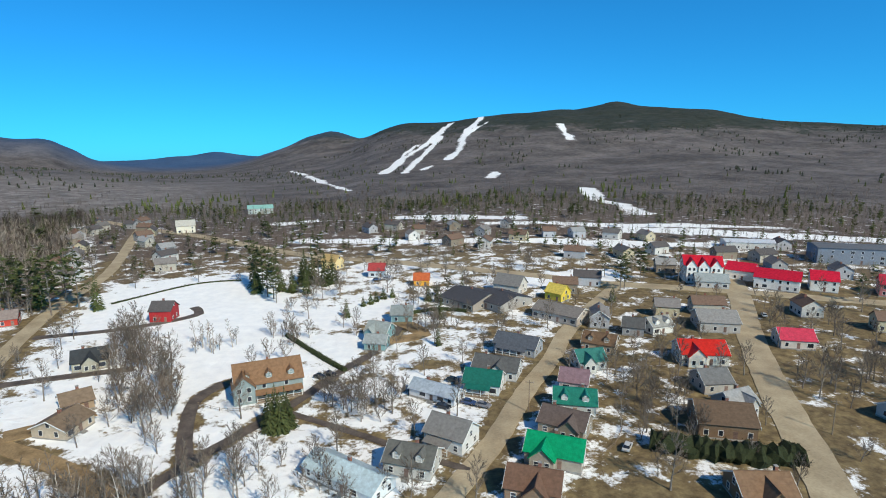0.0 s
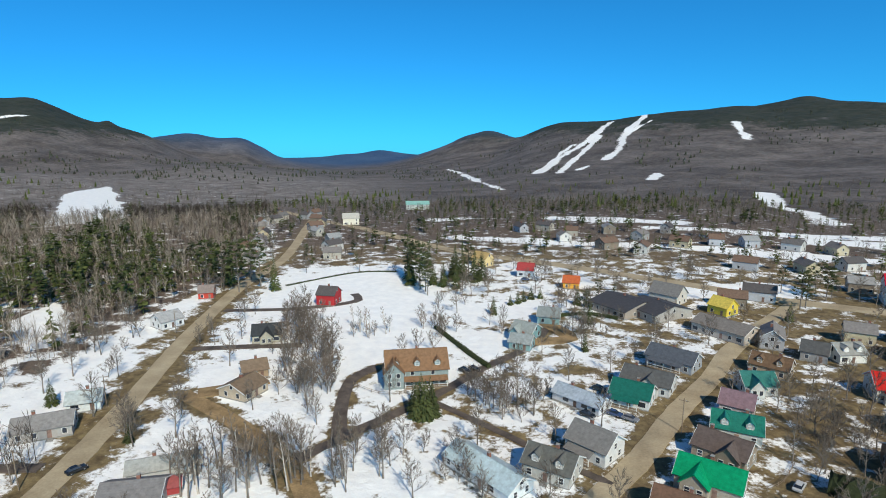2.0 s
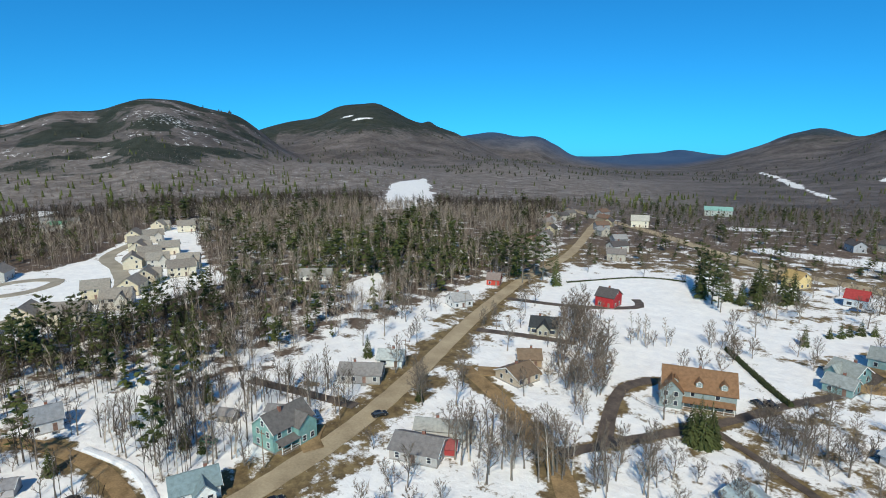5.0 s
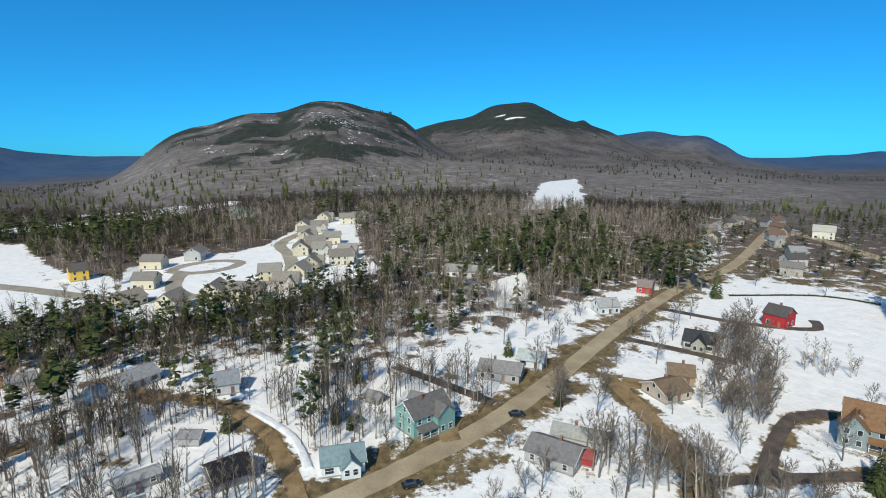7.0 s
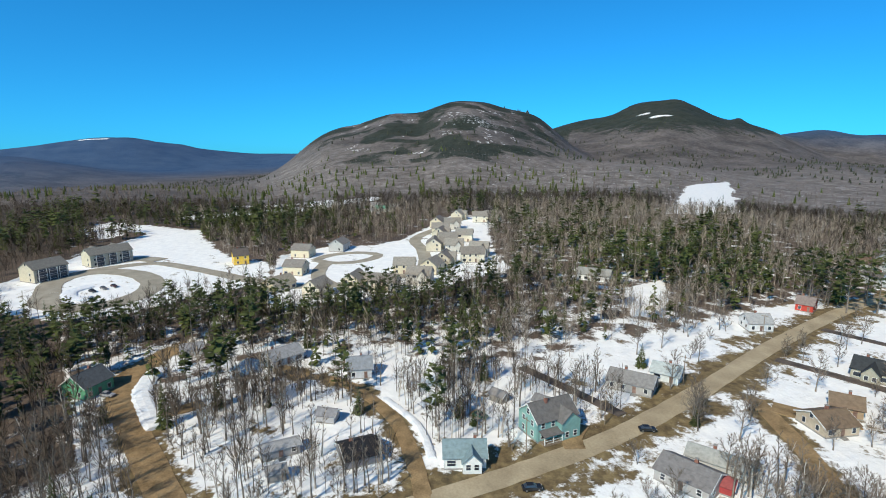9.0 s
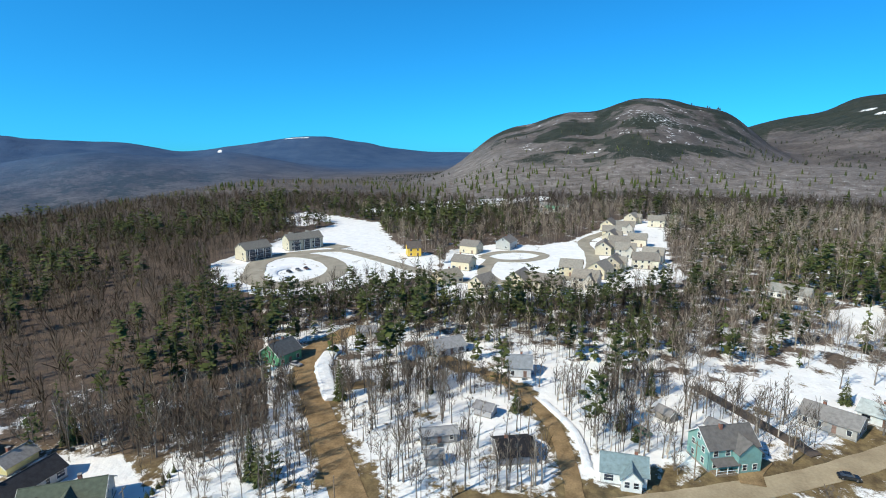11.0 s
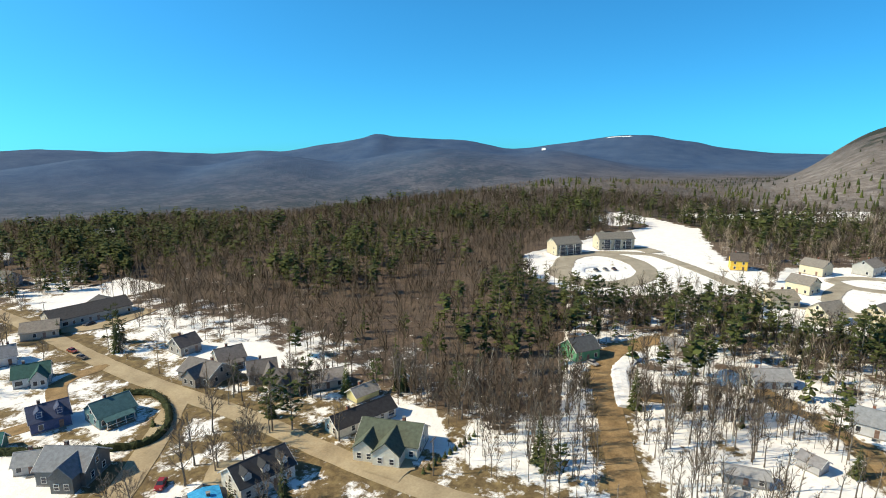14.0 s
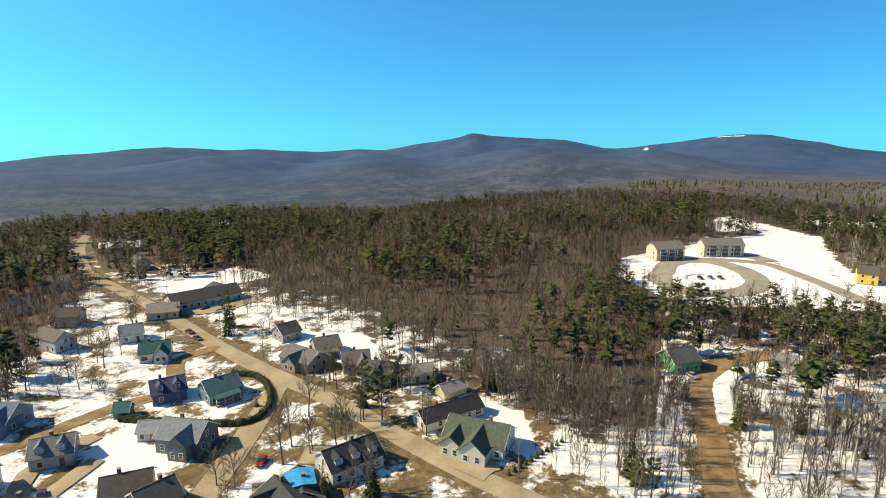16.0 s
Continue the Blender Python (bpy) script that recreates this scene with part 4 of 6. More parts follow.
house(-369, 46, 150, 12.5, 10.0, 5.0, 8.0, (0.5, 0.5, 0.48), (0.24, 0.22, 0.2), "light grey house with a grey shingle roof")
house(-284, 5, 125, 13.1, 10.0, 3.9, 7.0, (0.62, 0.55, 0.4), (0.3, 0.27, 0.22), "tan house with a grey shingle roof")
house(-189, 3, 118, 11.5, 8.0, 2.8, 5.0, (0.6, 0.62, 0.64), (0.3, 0.31, 0.33), "light grey house with a grey shingle roof")
house(-123, 18, 97, 8.5, 9.0, 2.2, 4.0, (0.2, 0.2, 0.22), (0.02, 0.02, 0.025), "dark grey house with a black shingle roof")
house(-108, -89, 162, 18.0, 6.5, 2.8, 5.0, (0.62, 0.6, 0.55), (0.05, 0.05, 0.055), "long white house with a black shingle roof")
house(-120, -98, 165, 7.8, 5.0, 2.2, 4.0, (0.66, 0.6, 0.3), (0.4, 0.38, 0.35), "tan house with a grey shingle roof")
house(-76, -92, 167, 12.7, 9.0, 3.6, 6.5, (0.6, 0.6, 0.58), (0.045, 0.05, 0.06), "light grey house with a black shingle roof and three dormers", dormers=3)
house(-106, -149, 96, 13.0, 10.0, 3.3, 6.0, (0.3, 0.277, 0.255), (0.17, 0.16, 0.16), "grey house with a dark grey shingle roof and cross gable", wing=[(0.2, 2.1, 5.5, 3.1, 5.5, -1)])
house(-117, -152, 157, 8.5, 9.0, 3.3, 6.0, (0.3, 0.277, 0.255), (0.17, 0.16, 0.16), "grey house with a dark grey shingle roof and front porch", porch=(-3.4, 2.9, -1))
house(-115, -134, 143, 8.5, 9.0, 3.3, 6.0, (0.3, 0.277, 0.255), (0.15, 0.14, 0.14), "grey house with a dark grey shingle roof and cross gable", wing=[(2.0, 1.5, 3.8, 3.1, 5.5, -1)])
house(-114, -121, 114, 8.5, 9.0, 3.3, 6.0, (0.3, 0.28, 0.25), (0.12, 0.11, 0.11), "grey house with a dark grey shingle roof and cross gable", wing=[(0.2, 1.8, 3.8, 3.1, 5.5, -1)])
house(-121, -113, 143, 10.1, 7.0, 2.8, 5.0, (0.5, 0.47, 0.42), (0.3, 0.28, 0.27), "light grey house with a grey shingle roof")
house(-117, -175, 175, 7.6, 8.0, 3.3, 6.0, (0.338, 0.323, 0.3), (0.12, 0.11, 0.11), "grey house with a dark grey shingle roof")
house(-79, -218, 160, 7.6, 8.0, 3.3, 6.0, (0.525, 0.54, 0.555), (0.28, 0.3, 0.33), "light grey house with a grey shingle roof")
house(-77, -193, 150, 9.4, 8.0, 3.3, 6.0, (0.525, 0.54, 0.54), (0.04, 0.12, 0.11), "light grey house with a dark grey shingle roof and cross gable", wing=[(2.1, 2.3, 4.2, 3.1, 5.5, -1)])
house(-66, -160, 161, 8.8, 9.0, 3.3, 6.0, (0.075, 0.105, 0.225), (0.07, 0.09, 0.16), "blue house with a blue shingle roof and two dormers", dormers=2)
house(-76, -149, 173, 9.4, 9.0, 3.3, 6.0, (0.112, 0.225, 0.247), (0.06, 0.15, 0.17), "teal house with a teal shingle roof and front porch", porch=(-3.7, 3.4, -1))
house(-53, -158, 136, 3.8, 4.0, 2.2, 4.0, (0.038, 0.188, 0.165), (0.04, 0.16, 0.15), "teal house with a teal shingle roof")
house(-57, -130, 119, 11.0, 9.0, 3.9, 7.0, (0.17, 0.18, 0.18), (0.22, 0.24, 0.27), "dark grey house with a grey shingle roof and cross gable", wing=[(2.0, 2.5, 5.0, 4.0, 6.4, -1)])
house(-53, -141, 135, 4.8, 5.0, 2.5, 4.5, (0.45, 0.45, 0.45), (0.3, 0.32, 0.34), "grey house with a grey shingle roof")
house(-30, -176, 130, 9.8, 10.0, 3.9, 7.0, (0.15, 0.21, 0.3), (0.16, 0.2, 0.27), "blue house with a blue shingle roof and cross gable", wing=[(2.7, 2.2, 4.4, 3.7, 6.4, -1)])
house(-34, -148, 154, 8.5, 9.0, 3.3, 6.0, (0.375, 0.39, 0.413), (0.2, 0.21, 0.22), "grey house with a dark grey shingle roof and two dormers", dormers=2)
house(-18, -144, 160, 8.5, 9.0, 3.9, 7.0, (0.7, 0.72, 0.78), (0.3, 0.17, 0.12), "white house with a brown shingle roof and two dormers", dormers=2)
house(-39, -119, 153, 9.3, 9.0, 3.3, 6.0, (0.35, 0.28, 0.2), (0.1, 0.085, 0.08), "brown house with a dark grey shingle roof")
house(-41, -111, 179, 7.6, 8.0, 3.3, 6.0, (0.4, 0.36, 0.3), (0.12, 0.11, 0.1), "brown house with a dark grey shingle roof")
house(-22, -126, 131, 9.5, 8.0, 3.3, 6.0, (0.3, 0.22, 0.16), (0.07, 0.05, 0.045), "brown house with a black shingle roof and two dormers", dormers=2)
house(-57, -89, 78, 10.7, 10.0, 3.3, 6.0, (0.3, 0.3, 0.28), (0.06, 0.065, 0.07), "grey house with a black shingle roof and cross gable", wing=[(-1.9, 1.9, 4.8, 3.1, 5.5, -1)])
house(-144, -398, 148, 24.0, 14.0, 3.3, 6.0, (0.525, 0.525, 0.51), (0.72, 0.74, 0.76), "light grey house with a white shingle roof")
house(-232, -434, 149, 15.2, 12.0, 3.3, 6.0, (0.45, 0.45, 0.45), (0.6, 0.62, 0.64), "grey house with a light grey shingle roof")

# larger and particular buildings
house(-53, 160, 23, 19, 12, 5.2, 9.6, (0.27, 0.33, 0.33), (0.23, 0.13, 0.07), "large grey lodge with tan roof, dormers and white porch", dormers=3, porch=(-4, 9, -1),
      wing=[(-7.2, 1.6, 6, 5.2, 8.2, -1)], name="lodge")
house(-119.5, 66, -82, 12, 8.5, 5.4, 8.6, (0.22, 0.4, 0.37), (0.15, 0.14, 0.135), "pale teal two-storey house with grey shingle roof and white trim", porch=(0, 5.5, 1), wing=[(-2.6, 2.0, 5.6, 5.0, 7.4, 1)])
house(-103, -75, 107, 15, 10, 3.6, 6.8, (0.75, 0.72, 0.62), (0.1, 0.12, 0.09), "cream house with a dark green roof and two front gables", wing=[(-4.5, 3.2, 5.5, 3.4, 5.6, -1), (1.2, 4.2, 6.5, 3.4, 6.2, -1)])
house(-343, -113, 140, 18, 12, 7.0, 10.6, (0.55, 0.5, 0.38), (0.2, 0.19, 0.17), "three-storey tan apartment block with a grey roof", name="apartment_building", storeys=3, chimney=False, group="apartment blocks")
house(-374, -90, 128, 24, 11, 7.0, 10.4, (0.6, 0.55, 0.42), (0.2, 0.19, 0.17), "three-storey tan apartment block with a grey roof", name="apartment_building", storeys=3, chimney=False,
      wing=[(-6, 1.2, 5, 8.0, 10.4, 1), (6, 1.2, 5, 8.0, 10.4, 1)], group="apartment blocks")
house(131, 281, -14, 18, 13, 8.8, 12.6, (0.85, 0.83, 0.78), (0.65, 0.02, 0.04), "white four-storey hotel with a bright red roof and three gables", metal=True, name="hotel", storeys=4, chimney=False,
      wing=[(-5.6, 1.4, 4.8, 8.8, 12.0, -1), (0, 1.4, 4.8, 8.8, 12.0, -1), (5.6, 1.4, 4.8, 8.8, 12.0, -1)])
house(-120, -243, 172, 30, 13, 3.6, 6.6, (0.5, 0.48, 0.44), (0.07, 0.07, 0.075), "long low school building with a dark roof", name="school_building", chimney=False, wing=[(9, 5, 11, 3.4, 6.0, 1)])
house(-100, -238, 150, 12, 12, 3.0, 5.4, (0.5, 0.46, 0.4), (0.24, 0.22, 0.2), "low tan school wing with a grey roof", chimney=False, name="school_wing")
house(-134, 102, 40, 13, 9, 2.9, 5.0, (0.42, 0.4, 0.38), (0.26, 0.25, 0.245), "low grey house with a long grey roof and a carport")
house(-62, -91, 60, 9, 8, 2.9, 5.0, (0.3, 0.3, 0.28), (0.06, 0.065, 0.07), "low dark house with a blue tarpaulin on its roof")
house(-86, 90, 35, 5, 4, 2.2, 3.4, (0.35, 0.05, 0.05), (0.3, 0.08, 0.08), "small red garden shed", name="shed", chimney=False, fronts=False)
house(-120, -1, 95, 4, 3.2, 2.2, 3.2, (0.3, 0.28, 0.26), (0.3, 0.3, 0.31), "small grey garden shed", name="shed", chimney=False, fronts=False, group="sheds")
house(-139, 61, 30, 4.5, 3.5, 2.2, 3.2, (0.3, 0.28, 0.25), (0.26, 0.25, 0.25), "small grey garden shed in snowy woods", name="shed", chimney=False, fronts=False, group="sheds")
house(-131, 71, 35, 5, 4, 2.3, 3.4, (0.32, 0.3, 0.3), (0.2, 0.2, 0.21), "small grey garden shed", name="shed", chimney=False, fronts=False, group="sheds")
house(-143, 13, 60, 5, 4, 2.3, 3.4, (0.4, 0.4, 0.42), (0.25, 0.25, 0.27), "small grey garden shed", name="shed", chimney=False, fronts=False, group="sheds")
house(-130, 0, 100, 9, 4, 2.4, 3.2, (0.35, 0.35, 0.36), (0.35, 0.36, 0.38), "long grey trailer home in snow", chimney=False)
house(-206, -27, 95, 7, 5, 2.4, 3.8, (0.4, 0.4, 0.4), (0.3, 0.3, 0.32), "grey shed at the woods' edge", name="shed", chimney=False, fronts=False, group="sheds")
house(197, 360, -12, 30, 14, 4.5, 5.5, (0.6, 0.6, 0.58), (0.72, 0.73, 0.75), "long low warehouse with a white metal roof", metal=True, name="warehouse", chimney=False)
house(236, 318, -15, 44, 18, 9.0, 10.0, (0.2, 0.23, 0.28), (0.12, 0.13, 0.15), "long dark multi-storey hotel block", name="hotel", storeys=3, chimney=False)
house(-198, 611, 20, 26, 14, 6.0, 9.0, (0.5, 0.55, 0.52), (0.3, 0.55, 0.48), "large building with a pale green roof in the valley", metal=True, name="hall", chimney=False)
house(-209, 455, 25, 14, 10, 6.0, 10.0, (0.7, 0.66, 0.55), (0.45, 0.43, 0.38), "tan gabled building among far trees", chimney=False)
house(32, 262, -32, 13, 10, 4.5, 8.5, (0.6, 0.56, 0.5), (0.2, 0.19, 0.18), "grey shop with a steep pale gable", name="shop", chimney=False)
house(48, 222, -40, 20, 12, 3.6, 6.0, (0.5, 0.45, 0.4), (0.2, 0.18, 0.165), "low grey-roofed shop building", name="shop", chimney=False)



def balconies(x, y, turn, length, half_wide, label):
    """Three stacks of shaded balconies along an apartment block's long side."""
    b = thing("balcony_stack", x, y, turn, label, "balcony")
    for px in (-length * 0.3, 0, length * 0.3):
        # dark box in place of a shaded recess, the shade in its colour
        part("screen", Shape().box(px - 2.0, half_wide, 0.2, px + 2.0, half_wide + 0.9, 6.6), M_SHADE, b, "dark glass toned for the shaded balcony recess")
        for z in (0.2, 2.7, 5.2):
            part("floor_slab", Shape().box(px - 2.2, half_wide, z - 0.1, px + 2.2, half_wide + 1.6, z + 0.12), M_STONE, b)
            part("railing", Shape().box(px - 2.2, half_wide + 1.5, z + 0.95, px + 2.2, half_wide + 1.6, z + 1.05), M_TRIM, b)
        for side in (-2.1, 2.1):
            part("post", Shape().box(px + side - 0.09, half_wide + 1.45, -0.6, px + side + 0.09, half_wide + 1.62, 6.9), M_TRIM, b)


balconies(-343, -113, 320, 18, 6.0, "stack of dark balconies along a tan apartment block")
balconies(-374, -90, 308, 24, 5.5, "stack of dark balconies along a tan apartment block")

# smaller houses further up the valley and along the far streets
far_rng = random.Random(23)
FAR_WALLS = [(0.6, 0.59, 0.56), (0.45, 0.42, 0.36), (0.34, 0.34, 0.34), (0.5, 0.44, 0.3), (0.26, 0.22, 0.17), (0.42, 0.43, 0.46)]
FAR_ROOFS = [(0.15, 0.14, 0.135), (0.1, 0.09, 0.09), (0.22, 0.2, 0.19), (0.17, 0.11, 0.08), (0.3, 0.3, 0.3)]


def far_house(x, y, turn):
    far_walls, far_roof = far_rng.choice(FAR_WALLS), far_rng.choice(FAR_ROOFS)
    n = far_rng.uniform(9, 13)
    house(x, y, turn, n, far_rng.uniform(7, 9), 4.6, 7.2, far_walls, far_roof, "small gabled house with a shingle roof among far trees", group="far houses")


for k in range(9):
    far_house(-205 - k * 13 + far_rng.uniform(-8, 8), 292 + k * 26, far_rng.uniform(0, 180))
    far_house(-160 - k * 15 + far_rng.uniform(-8, 8), 318 + k * 24, far_rng.uniform(0, 180))
for k in range(10):
    far_house(-60 + k * 22 + far_rng.uniform(-6, 6), 450 - k * 4 + far_rng.uniform(-45, 45), far_rng.uniform(0, 180))
    far_house(-20 + k * 26 + far_rng.uniform(-6, 6), 385 - k * 5 + far_rng.uniform(-30, 30), far_rng.uniform(0, 180))
for x, y in ((150, 225), (168, 205), (160, 180), (145, 150), (128, 128), (110, 228), (92, 225), (62, 216), (58, 262), (72, 276), (120, 300), (180, 300), (205, 285)):
    far_house(x, y, far_rng.choice((-12, 78)) + far_rng.uniform(-6, 6))
for x, y in ((-70, -255), (-62, -290), (-84, -320), (-130, -335), (-58, -230), (-40, -240), (-90, -385), (-140, -390), (-15, -205), (-160, -330)):
    far_house(x, y, far_rng.uniform(0, 180))

# more houses of the new estate, close together
ESTATE_WALLS = [(0.68, 0.6, 0.43), (0.6, 0.53, 0.4), (0.72, 0.66, 0.52), (0.56, 0.53, 0.47)]
for k, (x, y, turn) in enumerate(((-296, 72, 70), (-303, 97, 150), (-308, 116, 75), (-335, 114, 70), (-358, 117, 80), (-380, 119, 150), (-366, 132, 65), (-413, 139, 75), (-426, 131, 150),
                                  (-450, 157, 140), (-436, 171, 70), (-440, 184, 75), (-290, 86, 140), (-274, 41, 150), (-264, 54, 60), (-322, 126, 60), (-396, 124, 70), (-346, 104, 160), (-266, 22, 140), (-272, 74, 60))):
    house(x, y, turn, 11.5 + k % 3, 9.5, 5.2, 8.6, ESTATE_WALLS[k % 4], (0.3 - 0.03 * (k % 3), 0.275 - 0.03 * (k % 3), 0.24 - 0.025 * (k % 3)), "cream two-storey estate house with a tan shingle roof",
          group="estate houses", chimney=False, wing=[(2.6, 1.6, 4.6, 4.8, 7.6, -1)] if k % 2 else None)
house(-541, 112, 60, 16, 9, 3.5, 5.5, (0.55, 0.58, 0.52), (0.12, 0.3, 0.2), "low white building with a green roof beyond woods", chimney=False, name="hall")
for x, y in ((-560, 96), (-574, 110), (-556, 126), (-528, 100)):
    house(x, y, x % 90, 10, 7, 3.5, 5.5, (0.6, 0.58, 0.55), (0.3, 0.3, 0.3), "small pale house beyond the estate's woods", group="far houses", chimney=False)


# ---- cars, poles, hedges and yard things ----
def car_meshes(paint):
    """Body, glasshouse, wheel and lamp of a family car, pointing along x."""
    body = Shape()
    prof = [(-2.15, 0.35), (-2.2, 0.75), (-2.05, 0.92), (-0.95, 0.98), (0.75, 0.96), (1.9, 0.86), (2.18, 0.68), (2.2, 0.35)]
    n = len(prof)
    rows = []
    for y, sq, drop in ((-0.88, 0.98, 0.03), (-0.7, 1, 0), (0.7, 1, 0), (0.88, 0.98, 0.03)):
        rows += [(px * sq, y, pz - drop) for px, pz in prof]
    faces = [(k * n + i, k * n + i + 1, (k + 1) * n + i + 1, (k + 1) * n + i) for k in range(3) for i in range(n - 1)]
    faces += [tuple(range(n))[::-1], tuple(range(3 * n, 4 * n))]
    body.add(rows, faces)
    cabin = Shape().add([(-1.75, -0.74, 0.95), (1.0, -0.74, 0.95), (1.0, 0.74, 0.95), (-1.75, 0.74, 0.95), (-1.2, -0.58, 1.42), (0.25, -0.58, 1.42), (0.25, 0.58, 1.42), (-1.2, 0.58, 1.42)],
                        [(0, 1, 5, 4), (1, 2, 6, 5), (2, 3, 7, 6), (3, 0, 4, 7), (4, 5, 6, 7)])
    top = Shape().box(-1.22, -0.6, 1.42, 0.28, 0.6, 1.47)
    return body, cabin, top


TYRE = Shape().tube((0, -0.11, 0), (0, 0.11, 0), 0.33, 0.33, 12).mesh("tyre", M_RUBBER)
RIM = Shape().tube((0, -0.12, 0), (0, 0.12, 0), 0.19, 0.19, 8).mesh("rim", M_STEEL)
LIGHT = Shape().box(-0.03, -0.17, -0.07, 0.03, 0.17, 0.07).mesh("headlight", M_LAMP)


def car(x, y, turn, colour, word):
    paint = material("car_paint", mid(colour, 0.85), mid(colour, 1.1), 0.25, 0.6, 0, spec=0.5)
    c = thing("car", x, y, turn, word, "car", "parked cars")
    c.location.z += 0.2
    body, cabin, top = car_meshes(paint)
    part("body", body, paint, c)
    part("window", cabin, M_GLASS, c, "dark glass")
    part("roof", top, paint, c)
    for px in (-1.35, 1.35):
        for py in (-0.8, 0.8):
            w = part("wheel", TYRE, None, c, m=pose(px, py, 0.33))
            part("rim", RIM, None, w)
    for py in (-0.6, 0.6):
        part("headlight", LIGHT, None, c, m=pose(2.17, py, 0.7))
    PLOTS.append((x, y, 2.5))


car(-98, 51, 78, (0.02, 0.02, 0.022), "black car driving on a sandy street")
car(-111, 90, 70, (0.02, 0.022, 0.025), "black car on a sandy street")
car(-39, 168, -30, (0.025, 0.03, 0.03), "dark car parked beside a lane")
car(-36.2, 169.8, -30, (0.03, 0.03, 0.03), "dark car parked beside a lane")
car(0, 146, -30, (0.03, 0.035, 0.04), "dark car parked before a trailer home")
car(3, 163, -25, (0.03, 0.05, 0.06), "dark car parked behind a trailer home")
car(7, 148, -25, (0.04, 0.07, 0.16), "dark blue car parked in snow")
car(11, 146, -25, (0.2, 0.2, 0.22), "grey car parked in snow")
car(-96, -208, 92, (0.25, 0.05, 0.03), "dull red car on a sandy street")
car(-94.5, -199, 92, (0.12, 0.1, 0.08), "brown car on a sandy street")
car(-64, -109, 40, (0.3, 0.03, 0.03), "red car parked beside a bare tree")
car(-115, -233, 10, (0.05, 0.05, 0.06), "dark car before a school")
car(-27, -133, 70, (0.04, 0.05, 0.12), "dark blue car on a sandy drive")
car(70, 234, 60, (0.4, 0.4, 0.42), "silver car parked by a street")
car(131, 222, 70, (0.5, 0.5, 0.5), "silver car on a wide avenue")
car(82, 184, 60, (0.04, 0.04, 0.05), "dark car beside a red-roofed house")
car(44, 124, 60, (0.5, 0.5, 0.5), "pale car parked in snow")
car(-35, 290, 0, (0.06, 0.1, 0.2), "blue car parked by a shop")
car(-30, 291, 0, (0.45, 0.45, 0.47), "silver car parked by a shop")
car(-306, -82, 40, (0.03, 0.03, 0.03), "dark car parked on a snowy island")
car(-310, -78, 40, (0.2, 0.2, 0.2), "grey car parked on a snowy island")
car(-313, -74, 40, (0.1, 0.05, 0.04), "brown car parked on a snowy island")
car(-131, 52, 35, (0.05, 0.12, 0.08), "dark green car parked beside a house")
car(-177, -47, 60, (0.3, 0.3, 0.32), "grey car parked by a dirt road")


def pole(x, y, turn, tall=9.5):
    p = thing("utility_pole", x, y, turn, "weathered wooden utility pole with a crossarm", "pole", "utility poles")
    part("post", Shape().tube((0, 0, -0.5), (0, 0, tall), 0.15, 0.1, 7), M_WOOD, p)
    part("crossarm", Shape().box(-1.2, -0.06, tall - 0.75, 1.2, 0.06, tall - 0.6), M_WOOD, p)
    for px in (-1.05, -0.5, 0.5, 1.05):
        part("insulator", Shape().tube((px, 0, tall - 0.6), (px, 0, tall - 0.42), 0.05, 0.035, 6), M_STEEL, p)


for k in range(0, 15):
    t = smooth_line(MAIN, 33.0)
    for i in range(6, len(t) - 6):
        if i == 6 + 2 * k:
            d = (t[i + 1] - t[i - 1]).normalized()
            q = t[i] + Vector((-d.y, d.x)) * 5.4
            pole(q.x, q.y, math.degrees(math.atan2(d.y, d.x)) + 90)
for x, y in ((100, 158), (92, 130), (112, 188), (128, 222), (18, 142), (41, 180)):
    pole(x + 5, y, -20)


def hedge(line, wide, tall, label, mat=M_HEDGE, name="hedge", rough_by=0.25):
    """A leafy wall along a line, uneven on every side."""
    pts, s, rng = smooth_line(line, 1.0), Shape(), random.Random(len(line) * 7)
    rows = []
    for i, p in enumerate(pts):
        d = (pts[min(i + 1, len(pts) - 1)] - pts[max(i - 1, 0)]).normalized()
        n, g = Vector((-d.y, d.x)), ground_at(p.x, p.y)
        for off, z in ((-0.5, -0.2), (-0.55, 0.5), (-0.35, 0.95), (0, 1.05), (0.35, 0.95), (0.55, 0.5), (0.5, -0.2)):
            q = p + n * off * wide * (1 + rng.uniform(-rough_by, rough_by))
            rows.append((q.x, q.y, g + z * tall * (1 + rng.uniform(-rough_by, rough_by) * 0.7)))
    m = len(pts)
    if mat is M_HEDGE:      # leafy sprays that break up its outline
        for _ in range(m * 70):
            x0, y0, z0 = rows[rng.randrange(len(rows))]
            p = Vector((x0 + rng.uniform(-0.5, 0.5), y0 + rng.uniform(-0.5, 0.5), z0 + rng.uniform(-0.3, 0.1)))
            a, ln = rng.uniform(0, 6.283), rng.uniform(0.15, 0.4)
            d = Vector((math.cos(a), math.sin(a), rng.uniform(0.2, 1.2))) * ln
            side = Vector((-math.sin(a), math.cos(a), 0)) * ln * 0.35
            s.add([p - side, p + side, p + d], [(0, 1, 2)])
    s.add(rows, [(i * 7 + j, i * 7 + j + 1, i * 7 + j + 8, i * 7 + j + 7) for i in range(m - 1) for j in range(6)] + [tuple(range(7)), tuple(range((m - 1) * 7, m * 7))[::-1]])
    return tagged(new(name, s.mesh(name, mat)), label, "hedge" if mat is M_HEDGE else "wall")


